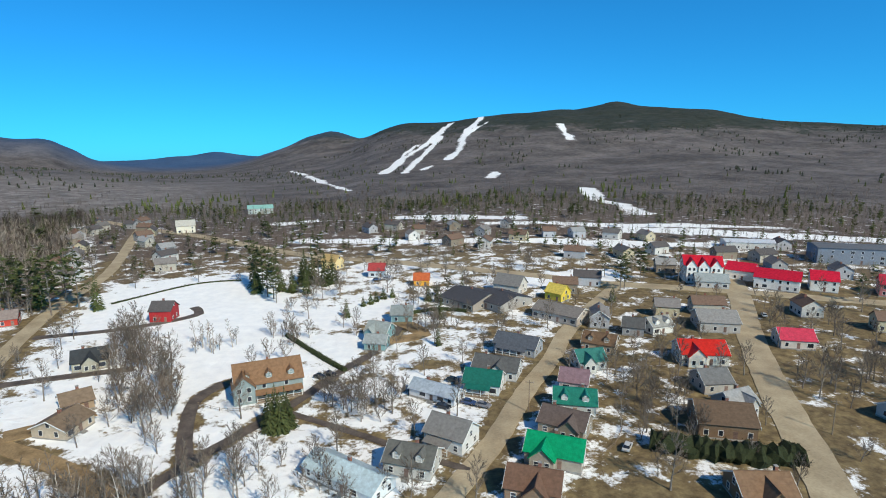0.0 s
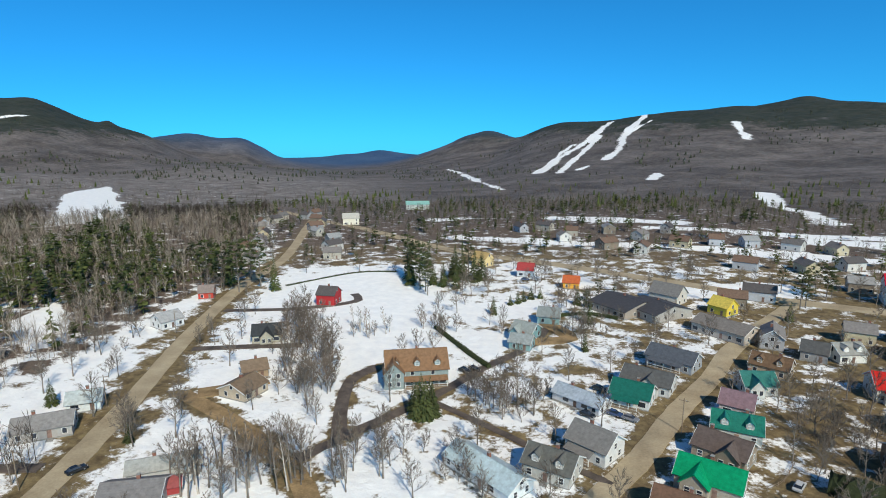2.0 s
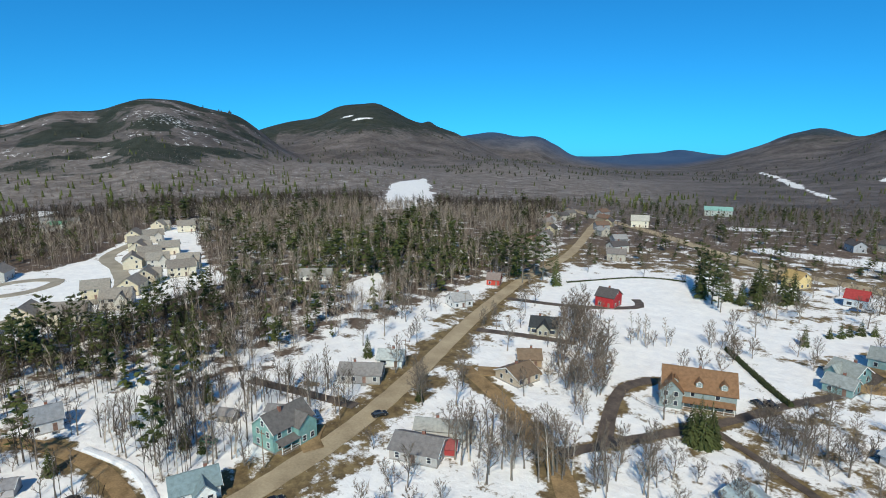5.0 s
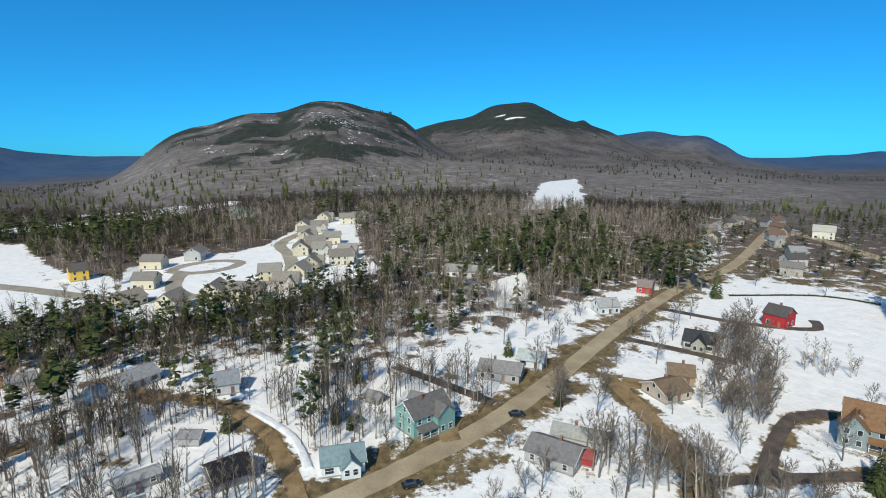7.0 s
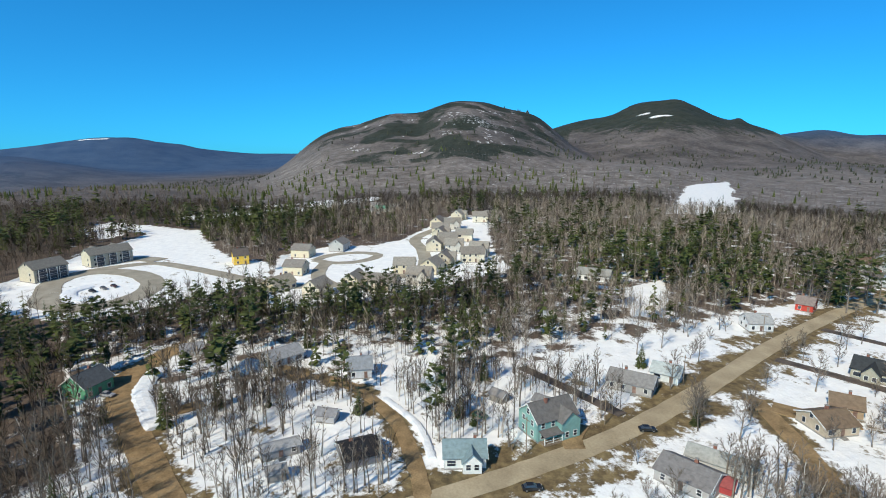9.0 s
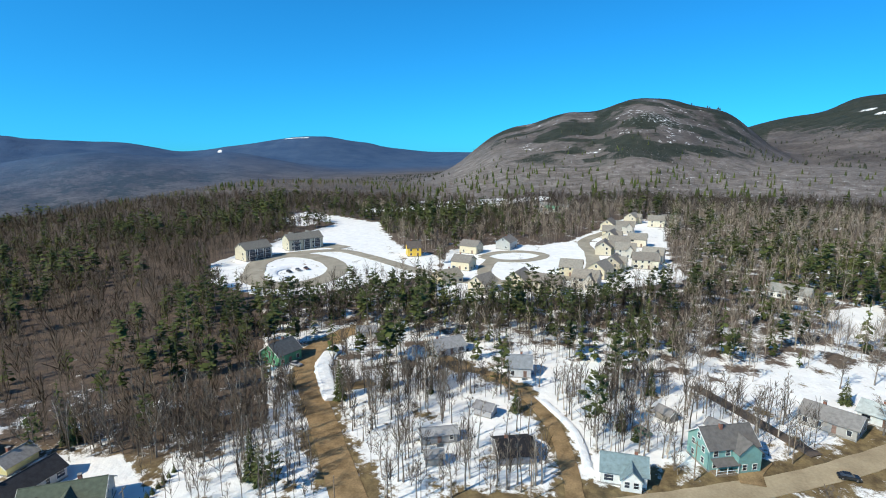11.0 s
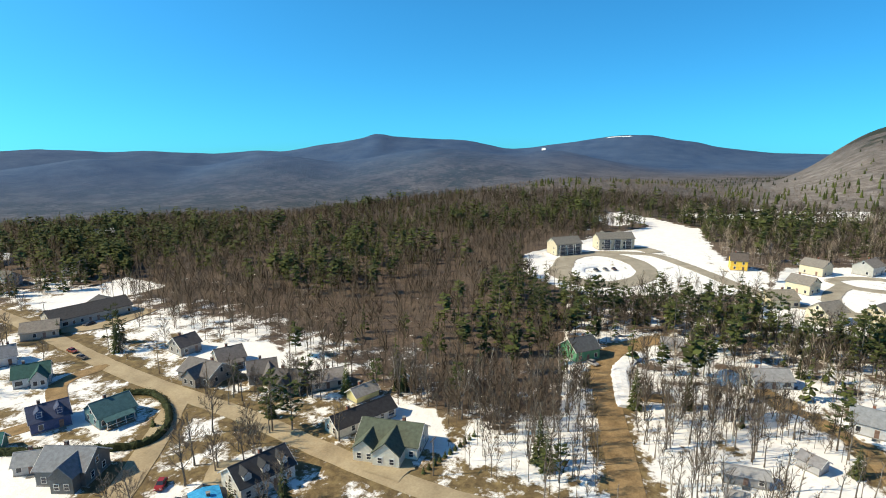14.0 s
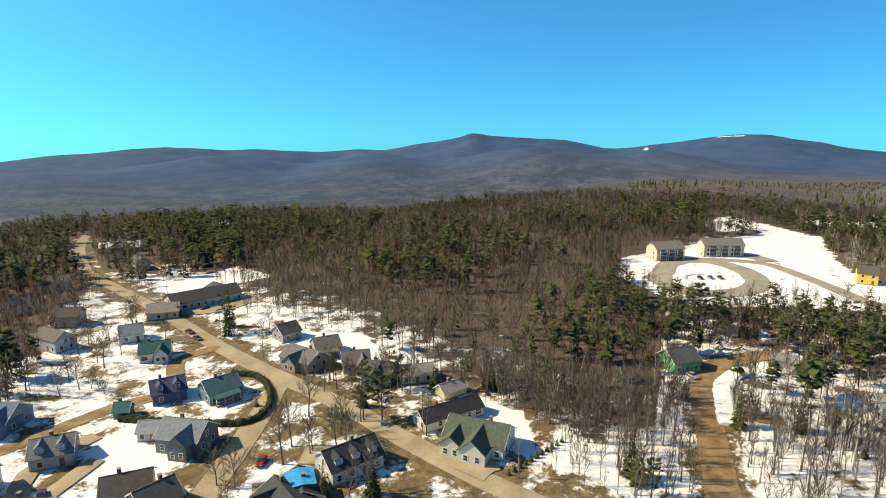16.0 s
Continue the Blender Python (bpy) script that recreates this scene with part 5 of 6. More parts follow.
hedge([(-51, -156), (-60, -143), (-71, -129), (-80, -131), (-87, -141), (-90, -152), (-86, -160)], 1.6, 1.5, "dark clipped hedge curving round a snowy corner lot")
hedge([(50, 126), (60, 122), (72, 119), (82, 119)], 6.0, 3.2, "broad dark evergreen hedge beside a brown house", rough_by=0.35)
hedge([(-60, 207), (-44, 187), (-32, 173)], 1.4, 1.3, "low dark hedge along a snowy lawn")
hedge([(-152, 250), (-130, 285), (-108, 294)], 0.8, 0.5, "low brown hedge at a meadow's edge")
hedge([(-20, 228), (-4, 236), (10, 232)], 1.2, 1.2, "dark hedge behind village houses")


def snow_bank(line, wide, tall, label):
    return hedge(line, wide, tall, label, M_SNOW, "snow_bank", 0.1)


snow_bank([(-194, -36), (-178, -38), (-163, -34), (-152, -30)], 5.0, 0.9, "ploughed white snow bank beside a dirt road")
snow_bank([(-116, 34), (-132, 35), (-150, 30)], 2.0, 0.7, "ploughed snow bank along a driveway")
snow_bank([(-318, -86), (-308, -92), (-296, -88), (-294, -80)], 6.0, 0.9, "ploughed snow heap on a paved island")


def tarp(x, y, z, turn, wide, deep):
    s, n = Shape(), 8
    rng = random.Random(3)
    pts = [(-wide / 2 + wide * i / n, -deep / 2 + deep * j / n, 0.25 * abs(j / n - 0.5) * -3 + rng.uniform(-0.05, 0.05)) for j in range(n + 1) for i in range(n + 1)]
    s.add(pts, [(j * (n + 1) + i, j * (n + 1) + i + 1, (j + 1) * (n + 1) + i + 1, (j + 1) * (n + 1) + i) for j in range(n) for i in range(n)])
    ob = new("tarpaulin", s.mesh("tarpaulin", M_TARP))
    ob.matrix_world = pose(x, y, z, 0, 0, turn)
    tagged(ob, "bright blue tarpaulin spread over a low roof", "tarpaulin")


tarp(-62, -91, 5.45, 60, 6.5, 6.0)


def fence(line, label):
    """Posts and three rails along a line."""
    pts = smooth_line(line, 2.6)
    f = thing("fence", pts[0].x, pts[0].y, 0, label, "fence", "fences")
    inv = f.matrix_world.inverted()
    post = Shape().box(-0.06, -0.06, -0.3, 0.06, 0.06, 1.15).mesh("post", M_WOOD)
    for a, b in zip(pts, pts[1:]):
        za, zb = ground_at(a.x, a.y), ground_at(b.x, b.y)
        part("post", post, None, f, m=inv @ pose(a.x, a.y, za))
        for z in (0.45, 0.95):
            part("rail", Shape().tube(inv @ Vector((a.x, a.y, za + z)), inv @ Vector((b.x, b.y, zb + z)), 0.05, 0.05, 4), M_WOOD, f)


fence([(-70, 150), (-60, 146), (-52, 148)], "weathered wooden rail fence by a lane")
fence([(30, 118), (40, 124), (46, 134)], "weathered wooden rail fence behind houses")


# ---- trees ----
def rot_dir(d, spread, rng):
    """A direction that leans away from d."""
    d = Vector(d).normalized()
    u = d.cross(Vector((rng.uniform(-1, 1), rng.uniform(-1, 1), rng.uniform(-1, 1)))).normalized()
    return (d * math.cos(spread) + u * math.sin(spread)).normalized()


def blade(s, a, b, w):
    """A twig: a thin three-sided spike."""
    a, b = Vector(a), Vector(b)
    d = (b - a).normalized()
    u = d.cross(Vector((0.2, 0.3, 1))).normalized() * w
    v = d.cross(u).normalized() * w
    s.add([a + u, a - u * 0.5 + v * 0.87, a - u * 0.5 - v * 0.87, b], [(0, 1, 3), (1, 2, 3), (2, 0, 3)])


def bare_tree(seed, tall, wide, lean=0.03, forks=9, clear=0.3, subs=6, twigs=3):
    """Trunk and crown of a leafless broadleaf tree."""
    rng = random.Random(seed)
    trunk, crown = Shape(), Shape()
    pts, p, d = [], Vector((0, 0, -0.3)), Vector((0, 0, 1))
    n = 7
    for i in range(n + 1):
        pts.append(p.copy())
        d = (d + Vector((rng.uniform(-lean, lean), rng.uniform(-lean, lean), 0)) * 2).normalized()
        p = p + d * tall * 0.86 / n
    r0 = tall * 0.0135 + 0.03
    for i in range(n):
        trunk.tube(pts[i], pts[i + 1], r0 * (1 - i / n * 0.85) * (1.35 if i == 0 else 1), r0 * (1 - (i + 1) / n * 0.85), 5, i == 0)
    for k in range(forks):
        u = clear + (0.97 - clear) * (k + rng.random()) / forks
        i = min(n - 1, int(u * n))
        base = pts[i].lerp(pts[i + 1], u * n - i)
        ang = k * 2.4 + rng.uniform(-0.5, 0.5)
        up = rng.uniform(0.55, 1.25) + u * 0.5
        dirn = Vector((math.cos(ang), math.sin(ang), up)).normalized()
        ln = wide * (1.15 - 0.75 * u) * rng.uniform(0.75, 1.15)
        mid_p = base + dirn * ln * 0.5
        tip = mid_p + (dirn + Vector((0, 0, 0.35))).normalized() * ln * 0.6
        rr = r0 * 0.4 * (1.1 - u * 0.6)
        trunk.tube(base, mid_p, rr, rr * 0.65, 3, False)
        trunk.tube(mid_p, tip, rr * 0.65, rr * 0.2, 3, False)
        for q in range(subs):
            v = 0.25 + 0.75 * (q + rng.random()) / subs
            b2 = base.lerp(mid_p, v * 2) if v < 0.5 else mid_p.lerp(tip, v * 2 - 1)
            d2 = (rot_dir(dirn, rng.uniform(0.4, 0.9), rng) + Vector((0, 0, 0.3))).normalized()
            l2 = ln * rng.uniform(0.3, 0.5) * (1.2 - v * 0.5)
            e2 = b2 + d2 * l2
            blade(crown, b2, e2, 0.055)
            for _ in range(twigs):
                b3 = b2.lerp(e2, rng.uniform(0.2, 0.95))
                blade(crown, b3, b3 + (rot_dir(d2, rng.uniform(0.3, 0.9), rng) + Vector((0, 0, 0.2))) * l2 * rng.uniform(0.45, 0.9), 0.038)
    return trunk, crown


def kite(s, base, tip, half, arch):
    """A needle spray: a folded kite with its sides sagging."""
    m1 = base.lerp(tip, 0.5) + Vector((0, 0, arch))
    sag = Vector((0, 0, -1.1 * arch))
    s.add([base, m1 + half + sag, tip, m1 - half + sag, m1], [(0, 4, 1), (0, 3, 4), (4, 2, 1), (4, 3, 2)])


def fir_tree(seed, tall, wide, whorls=15, per=9, pine=False):
    """Trunk and needle crown of a conifer: drooping sprays all the way up, or the shaggy limbs of a pine."""
    rng = random.Random(seed)
    trunk, crown = Shape(), Shape()
    trunk.tube((0, 0, -0.3), (0, 0, tall * 0.97), tall * 0.014 + 0.04, 0.02, 6)
    if pine:
        limbs = whorls + 8
        for k in range(limbs):
            u = 0.28 + 0.7 * (k + rng.random()) / limbs
            ang = k * 2.4 + rng.uniform(-0.6, 0.6)
            ln = wide * (0.25 + 0.8 * math.sin(math.pi * (0.12 + 0.8 * (1 - u)))) * rng.uniform(0.6, 1.15)
            root = Vector((0, 0, u * tall))
            end = root + Vector((math.cos(ang) * ln, math.sin(ang) * ln, ln * rng.uniform(-0.05, 0.3)))
            crown.tube(root, end, tall * 0.004, 0.02, 3, False)
            for j in range(per * 2):
                b = root.lerp(end, rng.uniform(0.3, 1.0)) + Vector((0, 0, rng.uniform(-0.08, 0.12) * ln))
                a2 = ang + rng.uniform(-1.5, 1.5)
                l2 = wide * rng.uniform(0.2, 0.4)
                tip = b + Vector((math.cos(a2) * l2, math.sin(a2) * l2, l2 * rng.uniform(-0.1, 0.6)))
                kite(crown, b, tip, Vector((-math.sin(a2), math.cos(a2), rng.uniform(-0.3, 0.3))) * l2 * rng.uniform(0.25, 0.4), 0.1 * l2)
    else:
        count = int(whorls * per * 1.7)
        for k in range(count):
            u = 0.05 + 0.93 * (k / count) ** 1.15 + rng.uniform(-0.02, 0.02)
            ang = k * 2.39996 + rng.uniform(-0.4, 0.4)
            ln = max(0.2, wide * (1.02 - u) ** 0.85 * rng.uniform(0.6, 1.2))
            c, sn = math.cos(ang), math.sin(ang)
            inner = rng.uniform(0.1, 0.45)
            base = Vector((c * ln * inner, sn * ln * inner, u * tall + rng.uniform(-0.1, 0.1)))
            tip = Vector((c * ln, sn * ln, u * tall - ln * rng.uniform(0.15, 0.5)))
            kite(crown, base, tip, Vector((-sn, c, rng.uniform(-0.25, 0.25))) * ln * rng.uniform(0.14, 0.24), 0.07 * ln)
    crown.tube((0, 0, tall * 0.93), (0, 0, tall * 1.02), wide * 0.05, 0.02, 5)
    return trunk, crown


def planted(name, shapes, mats, label, group):
    """A first tree of its kind, out of sight below nothing: the copies are set out from it."""
    t = tagged(new(name), label, "tree", group)
    part("trunk", shapes[0], mats[0], t)
    part("crown", shapes[1], mats[1], t)
    return t


BARE = [planted(name, bare_tree(11 + k, tall, wide, 0.05, forks, clear, *((7, 5) if forks > 11 else (6, 4))), (bark, M_TWIG), label, group)
        for k, (name, tall, wide, forks, clear, bark, label, group) in enumerate((
            ("maple_tree", 16, 5.4, 15, 0.25, M_BARK, "tall leafless grey-barked maple with a wide crown", "yard trees"),
            ("woodland_tree", 18, 3.6, 9, 0.4, M_BARK, "tall slim leafless woodland tree", "woodland trees"),
            ("yard_tree", 14, 5.2, 15, 0.18, M_BARK, "leafless spreading yard tree with fine twigs", "yard trees"),
            ("birch_tree", 17, 3.0, 8, 0.45, M_BIRCH, "slender pale-barked leafless birch", "birches"),
            ("bushy_tree", 10, 4.0, 13, 0.1, M_BARK, "small leafless bushy tree with fine twigs", "bushy trees"),
            ("slim_tree", 16, 3.2, 9, 0.35, M_BARK, "slim leafless woodland tree with short branches", "woodland trees")))]
FIRS = [planted("conifer", fir_tree(41 + k, tall, wide, wh, per, pine), (M_BARK, M_NEEDLE), label, "conifers")
        for k, (tall, wide, wh, per, pine, label) in enumerate((
            (14, 2.7, 18, 10, False, "dark green pointed spruce"), (19, 3.9, 15, 9, True, "tall shaggy dark green pine"),
            (9, 2.6, 16, 10, False, "small dense dark green fir"), (16, 3.3, 13, 8, True, "ragged dark green pine"), (5, 1.7, 14, 10, False, "young dark green fir")))]
USED = set()


def plant(kind, k, x, y, size=1.0, turn=0.0):
    """Sets one tree: the first of a kind is the original itself, later ones are copies."""
    m = pose(x, y, ground_at(x, y), 0, 0, turn)
    src = kind[k]
    if src.name in USED:
        ob = copy_thing(src, m)
    else:
        USED.add(src.name)
        src.matrix_basis = m
        ob = src
    ob.scale = (size, size, size)
    return ob


def clear_of(x, y, gap=0.0):
    """Whether a tree may stand at a place: not in a house, on a road."""
    ok = np.ones(np.shape(x), bool)
    for px, py, pr in PLOTS:
        ok &= np.hypot(x - px, y - py) > pr + gap
    for line in ROADS:
        ok &= off_line(x, y, line) > 5.0 + gap
    return ok


rs = np.random.RandomState(7)


def sown(count, r0, r1, a0, a1):
    """Random places in a sector, even over its area."""
    r = np.sqrt(rs.uniform(r0 * r0, r1 * r1, count))
    a = np.radians(rs.uniform(a0, a1, count))
    return -np.sin(a) * r, np.cos(a) * r


def low_bare(rng, blades=26, stout=1.0):
    """A light woodland tree for the masses: stem and a rounded broom of fine branches."""
    s = Shape()
    s.tube((0, 0, -0.5), (0, 0, 0.8), 0.012, 0.003, 3, False)
    for k in range(blades):
        u = rng.uniform(0.28, 0.75)
        a = rng.uniform(0, 6.28)
        d = Vector((math.cos(a), math.sin(a), rng.uniform(0.7, 2.6))).normalized()
        ln = rng.uniform(0.18, 0.36) * (1.2 - 0.45 * u)
        b = Vector((0, 0, u))
        side = d.cross(Vector((math.cos(a + rng.uniform(-1.5, 1.5)), math.sin(a), 0.3))).normalized() * rng.uniform(0.0035, 0.0075) * stout
        tip = b + d * ln
        quad = [b - side * 0.4, b + side * 0.4, tip + side - d * 0.06, tip - side * 0.8]
        out = d.cross(side).dot(Vector((d.x, d.y, 0.9)))
        s.add(quad, [(0, 1, 2, 3)] if out < 0 else [(3, 2, 1, 0)])
    return np.array(s.v), s.f


def low_fir(rng, whorls=10, per=7):
    """A light conifer for the masses, ragged, some broad like pines."""
    s = Shape()
    broad = rng.random() < 0.45
    s.tube((0, 0, -0.3), (0, 0, 0.92), 0.014, 0.003, 3, False)
    for k in range(whorls):
        u = (0.3 if broad else 0.1) + (0.68 if broad else 0.86) * (k + rng.random()) / whorls
        wide = (0.08 + 0.13 * math.sin(3.1 * min(1, (1.02 - u) * 1.3))) if broad else 0.17 * (1.05 - u) ** 0.85 + 0.012
        for j in range(per):
            if rng.random() < 0.15:
                continue
            a = 6.283 * rng.random()
            ln = wide * rng.uniform(0.6, 1.35)
            c, sn = math.cos(a), math.sin(a)
            b = Vector((0, 0, u + rng.uniform(-0.03, 0.05)))
            tip = b + Vector((c * ln, sn * ln, ln * (rng.uniform(-0.15, 0.35) if broad else rng.uniform(-0.6, -0.15))))
            half = Vector((-sn, c, rng.uniform(-0.5, 0.5))) * ln * rng.uniform(0.22, 0.4)
            s.add([b, b.lerp(tip, 0.6) + half, tip, b.lerp(tip, 0.6) - half], [(0, 3, 2, 1)])
    s.add([(-0.02, 0, 0.88), (0.02, 0.01, 0.88), (0, 0, 1.02)], [(0, 1, 2)])
    return np.array(s.v), s.f


def cone_tuft(rng):
    s = Shape()
    n = 6
    for lo, hi, w in ((0.05, 0.6, 0.24), (0.35, 1.0, 0.15)):
        ring = [(math.cos(6.283 * i / n) * w * rng.uniform(0.6, 1.2), math.sin(6.283 * i / n) * w * rng.uniform(0.6, 1.2), lo + rng.uniform(-0.05, 0.05)) for i in range(n)]
        s.add(ring + [(0, 0, hi)], [(i, (i + 1) % n, n) for i in range(n)])
    return np.array(s.v), s.f


def mass(name, makes, x, y, tall, mat, label, category, stretch=1.0, soft=False):
    """Thousands of trees in one mesh."""
    z = height(x, y)
    verts, faces, k = [], [], 0
    pick, spin = rs.randint(0, len(makes), len(x)), rs.uniform(0, 6.283, len(x))
    for i in range(len(x)):
        v, f = makes[pick[i]]
        c, s = math.cos(spin[i]) * stretch, math.sin(spin[i]) * stretch
        h = tall[i]
        w = np.empty_like(v)
        w[:, 0], w[:, 1], w[:, 2] = x[i] + (v[:, 0] * c - v[:, 1] * s) * h, y[i] + (v[:, 0] * s + v[:, 1] * c) * h, z[i] + v[:, 2] * h
        verts.append(w)
        faces += [tuple(q + k for q in g) for g in f]
        k += len(v)
    me = bpy.data.meshes.new(name)
    me.from_pydata(np.concatenate(verts).tolist(), [], faces)
    me.materials.append(mat)
    me.update()
    if soft:            # crowns shade as rounded masses of fine twigs
        co = np.concatenate(verts)
        sizes = [len(makes[p][0]) for p in pick]
        mid_x, mid_y, mid_z = (np.repeat(q, sizes) for q in (x, y, z + tall * 0.35))
        n = np.stack([co[:, 0] - mid_x, co[:, 1] - mid_y, np.maximum(co[:, 2] - mid_z, 0) + np.repeat(tall, sizes) * 0.12], -1)
        n /= np.linalg.norm(n, axis=1)[:, None] + 1e-9
        me.normals_split_custom_set_from_vertices(n.tolist())
    return tagged(new(name, me), label, category, kind="stuff")


def keep(mask, *arrays):
    return [a[mask] for a in arrays]


rng0 = random.Random(5)
LOW_BARE, LOW_FIR = [low_bare(rng0) for _ in range(12)], [low_fir(rng0) for _ in range(14)]
TUFTS, CONES = [low_bare(rng0, 13, 2.2) for _ in range(10)], [cone_tuft(rng0) for _ in range(6)]


def fir_share(x, y):
    """Where the woods are evergreen."""
    r, a = np.hypot(x, y), bearing(x, y)
    f = 0.07 + 0.6 * np.exp(-((a - 53) / 11) ** 2 - ((r - 345) / 85) ** 2) + 0.62 * np.exp(-((a - 92) / 19) ** 2 - ((r - 238) / 24) ** 2)
    f = f + 0.5 * np.exp(-((a - 92) / 9) ** 2 - ((r - 480) / 60) ** 2) + np.where((a > 105) & (r > 200), 0.1 + 0.45 * fractal(x / 70, y / 70, 5, 3), 0) + np.where((a > 150) & (r > 330), 0.45, 0)
    return np.clip(f + 0.22 * fractal(x / 60, y / 60, 21, 3) * (r > 180), 0.01, 0.9)


def lawn_free(x, y):
    ok = np.ones(np.shape(x), bool)
    for lawn in LAWNS:
        ok &= ~inside(x, y, lawn)
    return ok


# trees that stand out singly
for x, y, k, size in ((-153, 241, 0, 1.1), (-168, 233, 1, 1.1), (-178, 235, 3, 1.2), (-188, 236, 1, 1.05), (-173, 251, 3, 1.25), (-182, 246, 0, 1.4), (-95, 278, 0, 1.3), (-84, 262, 3, 0.9),
                      (-91, 268, 0, 1.1), (-68, 286, 2, 1.5), (-73, 290, 2, 1.6), (-61, 283, 2, 1.5), (-98, 284, 3, 1.2), (-90, 274, 1, 0.95), (-86, 268, 3, 1.1), (-80, 258, 3, 0.9), (-66, 292, 3, 0.95), (-71, 282, 2, 1.6), (-58, 288, 2, 1.5), (-77, 252, 3, 0.75), (-163, 244, 3, 1.2)):
    plant(FIRS, k, x, y, size * 1.25, x * 7)
for x, y, k, size in ((-146, 114, 2, 0.9), (-110, 104, 4, 1.0), (-173, 96, 3, 0.8), (-133, 47, 0, 0.65), (-128, 49, 4, 0.8), (-199, 12, 0, 0.8), (-112, -39, 0, 0.8), (-109, -35, 1, 0.5), (-93, 307, 0, 1.1),
                      (-93, -106, 1, 0.85), (-96, -102, 3, 0.9), (-72, -80, 0, 0.8), (-64, -86, 0, 0.7), (-106, -199, 3, 1.0), (-110, -203, 0, 1.1), (-104, -195, 0, 0.9), (-103, -232, 2, 0.7), (-79, -135, 4, 0.6)):
    plant(FIRS, k, x, y, size, x * 7)
for x, y, k, size in ((-41, 230, 2, 0.9), (-33, 248, 4, 1.2), (-31, 252, 4, 1.1), (-28, 256, 4, 1.3), (-36, 245, 4, 1.0), (-24, 258, 4, 1.1), (-7, 251, 2, 1.0), (2, 253, 3, 0.7), (-3, 249, 0, 0.7), (-2, 194, 0, 0.6), (-3, 228, 3, 0.8), (-1, 224, 0, 0.8), (-80, 272, 2, 1.3), (-74, 270, 2, 1.4), (-67, 268, 2, 1.3), (85, 264, 1, 0.9), (88, 267, 3, 0.95), (100, 280, 1, 0.85), (103, 283, 3, 0.9),
                      (85, 291, 3, 0.8), (76, 246, 2, 0.9), (105, 303, 1, 0.75), (98, 296, 3, 0.8), (183, 240, 3, 0.8), (9, 262, 0, 0.7), (-222, 56, 0, 1.1), (-225, 82, 0, 0.9), (-233, 35, 0, 0.9), (-242, 47, 2, 1.2)):
    plant(FIRS, k, x, y, size, x * 7)
for k in range(6):          # the dense clump before the lodge
    plant(FIRS, 2, -43.5 + 2.6 * math.cos(k * 1.05), 137.5 + 2.6 * math.sin(k * 1.05), 1.1 + 0.08 * (k % 3), k * 50)
for k in range(11):         # the young row beside the green-roofed house
    plant(FIRS, 4, -97 - k * 2.0, -62.5 + k * 0.25, 0.38 + 0.03 * (k % 3), k * 40)
for x, y, k, size in ((-67, -105, 0, 1.05), (-85, -119, 0, 1.0), (-73, -110, 0, 0.9), (-55, -105, 2, 0.9), (-73, -82, 2, 0.9), (-73, -223, 0, 0.7), (-116, -185, 0, 0.7), (-53, -109, 2, 0.75), (-98, -88, 5, 0.8),
                      (-92, -106, 5, 0.8)):
    plant(BARE, k, x, y, size, x * 11)


def thicket(count, cx, cy, rx, ry, turn, kinds, lo, hi):
    """A loose group of leafless trees within an ellipse."""
    c, s = math.cos(radians(turn)), math.sin(radians(turn))
    for _ in range(count):
        q, a = math.sqrt(rs.uniform()), rs.uniform(0, 6.283)
        u, v = rx * q * math.cos(a), ry * q * math.sin(a)
        plant(BARE, int(rs.choice(kinds)), cx + u * c - v * s, cy + u * s + v * c, rs.uniform(lo, hi), rs.uniform(0, 360))


thicket(70, -97, 170, 44, 9, 122, (4, 4, 4, 2), 0.75, 1.15)     # along the brook
thicket(14, -84, 196, 9, 8, 0, (4, 3, 3), 0.5, 0.8)
thicket(40, -74, 99, 16, 9, 20, (1, 5, 3, 0, 2), 0.7, 1.0)
thicket(16, -50, 108, 9, 9, 0, (0, 2, 5), 0.6, 0.9)
thicket(20, -24, 147, 13, 7, -30, (0, 2, 2, 4), 0.6, 0.9)
thicket(10, -60, 205, 12, 4, -50, (2, 4), 0.6, 0.8)
thicket(12, -22, 110, 12, 6, -30, (4, 2), 0.5, 0.8)
thicket(12, 56, 132, 14, 10, 0, (2, 4, 0), 0.5, 0.8)
thicket(14, 60, 152, 10, 14, 0, (2, 4), 0.5, 0.85)
thicket(14, 128, 160, 14, 18, -20, (0, 2), 0.6, 0.85)
thicket(12, -5, 215, 14, 10, 0, (2, 0, 4), 0.5, 0.8)
thicket(10, -36, -190, 18, 10, 0, (0, 2, 5), 0.7, 0.9)
thicket(14, -24, -200, 18, 18, 0, (1, 5), 0.7, 0.95)

thicket(12, -118, -116, 12, 8, 40, (0, 2, 5), 0.6, 0.9)
thicket(12, -104, -128, 8, 16, 10, (2, 4, 5), 0.6, 0.9)
thicket(8, -80, -104, 8, 6, 0, (0, 2), 0.6, 0.85)
for x, y, k, size in ((-112, -112, 3, 0.8), (-120, -104, 0, 0.8), (-98, -112, 2, 0.8), (-124, -96, 3, 0.7), (-110, -140, 2, 0.8)):
    plant(FIRS, k, x, y, size, x * 7)

# tall pines before the new estate
pines = random.Random(77)
for k in range(58):
    at, away = radians(66 + 50 * (k + pines.random()) / 58), pines.uniform(216, 252)
    px, py = -math.sin(at) * away, math.cos(at) * away
    if clear_of(np.array([px]), np.array([py]))[0]:
        plant(FIRS, pines.choice((1, 1, 3, 0)), px, py, pines.uniform(0.75, 1.1), pines.uniform(0, 360))

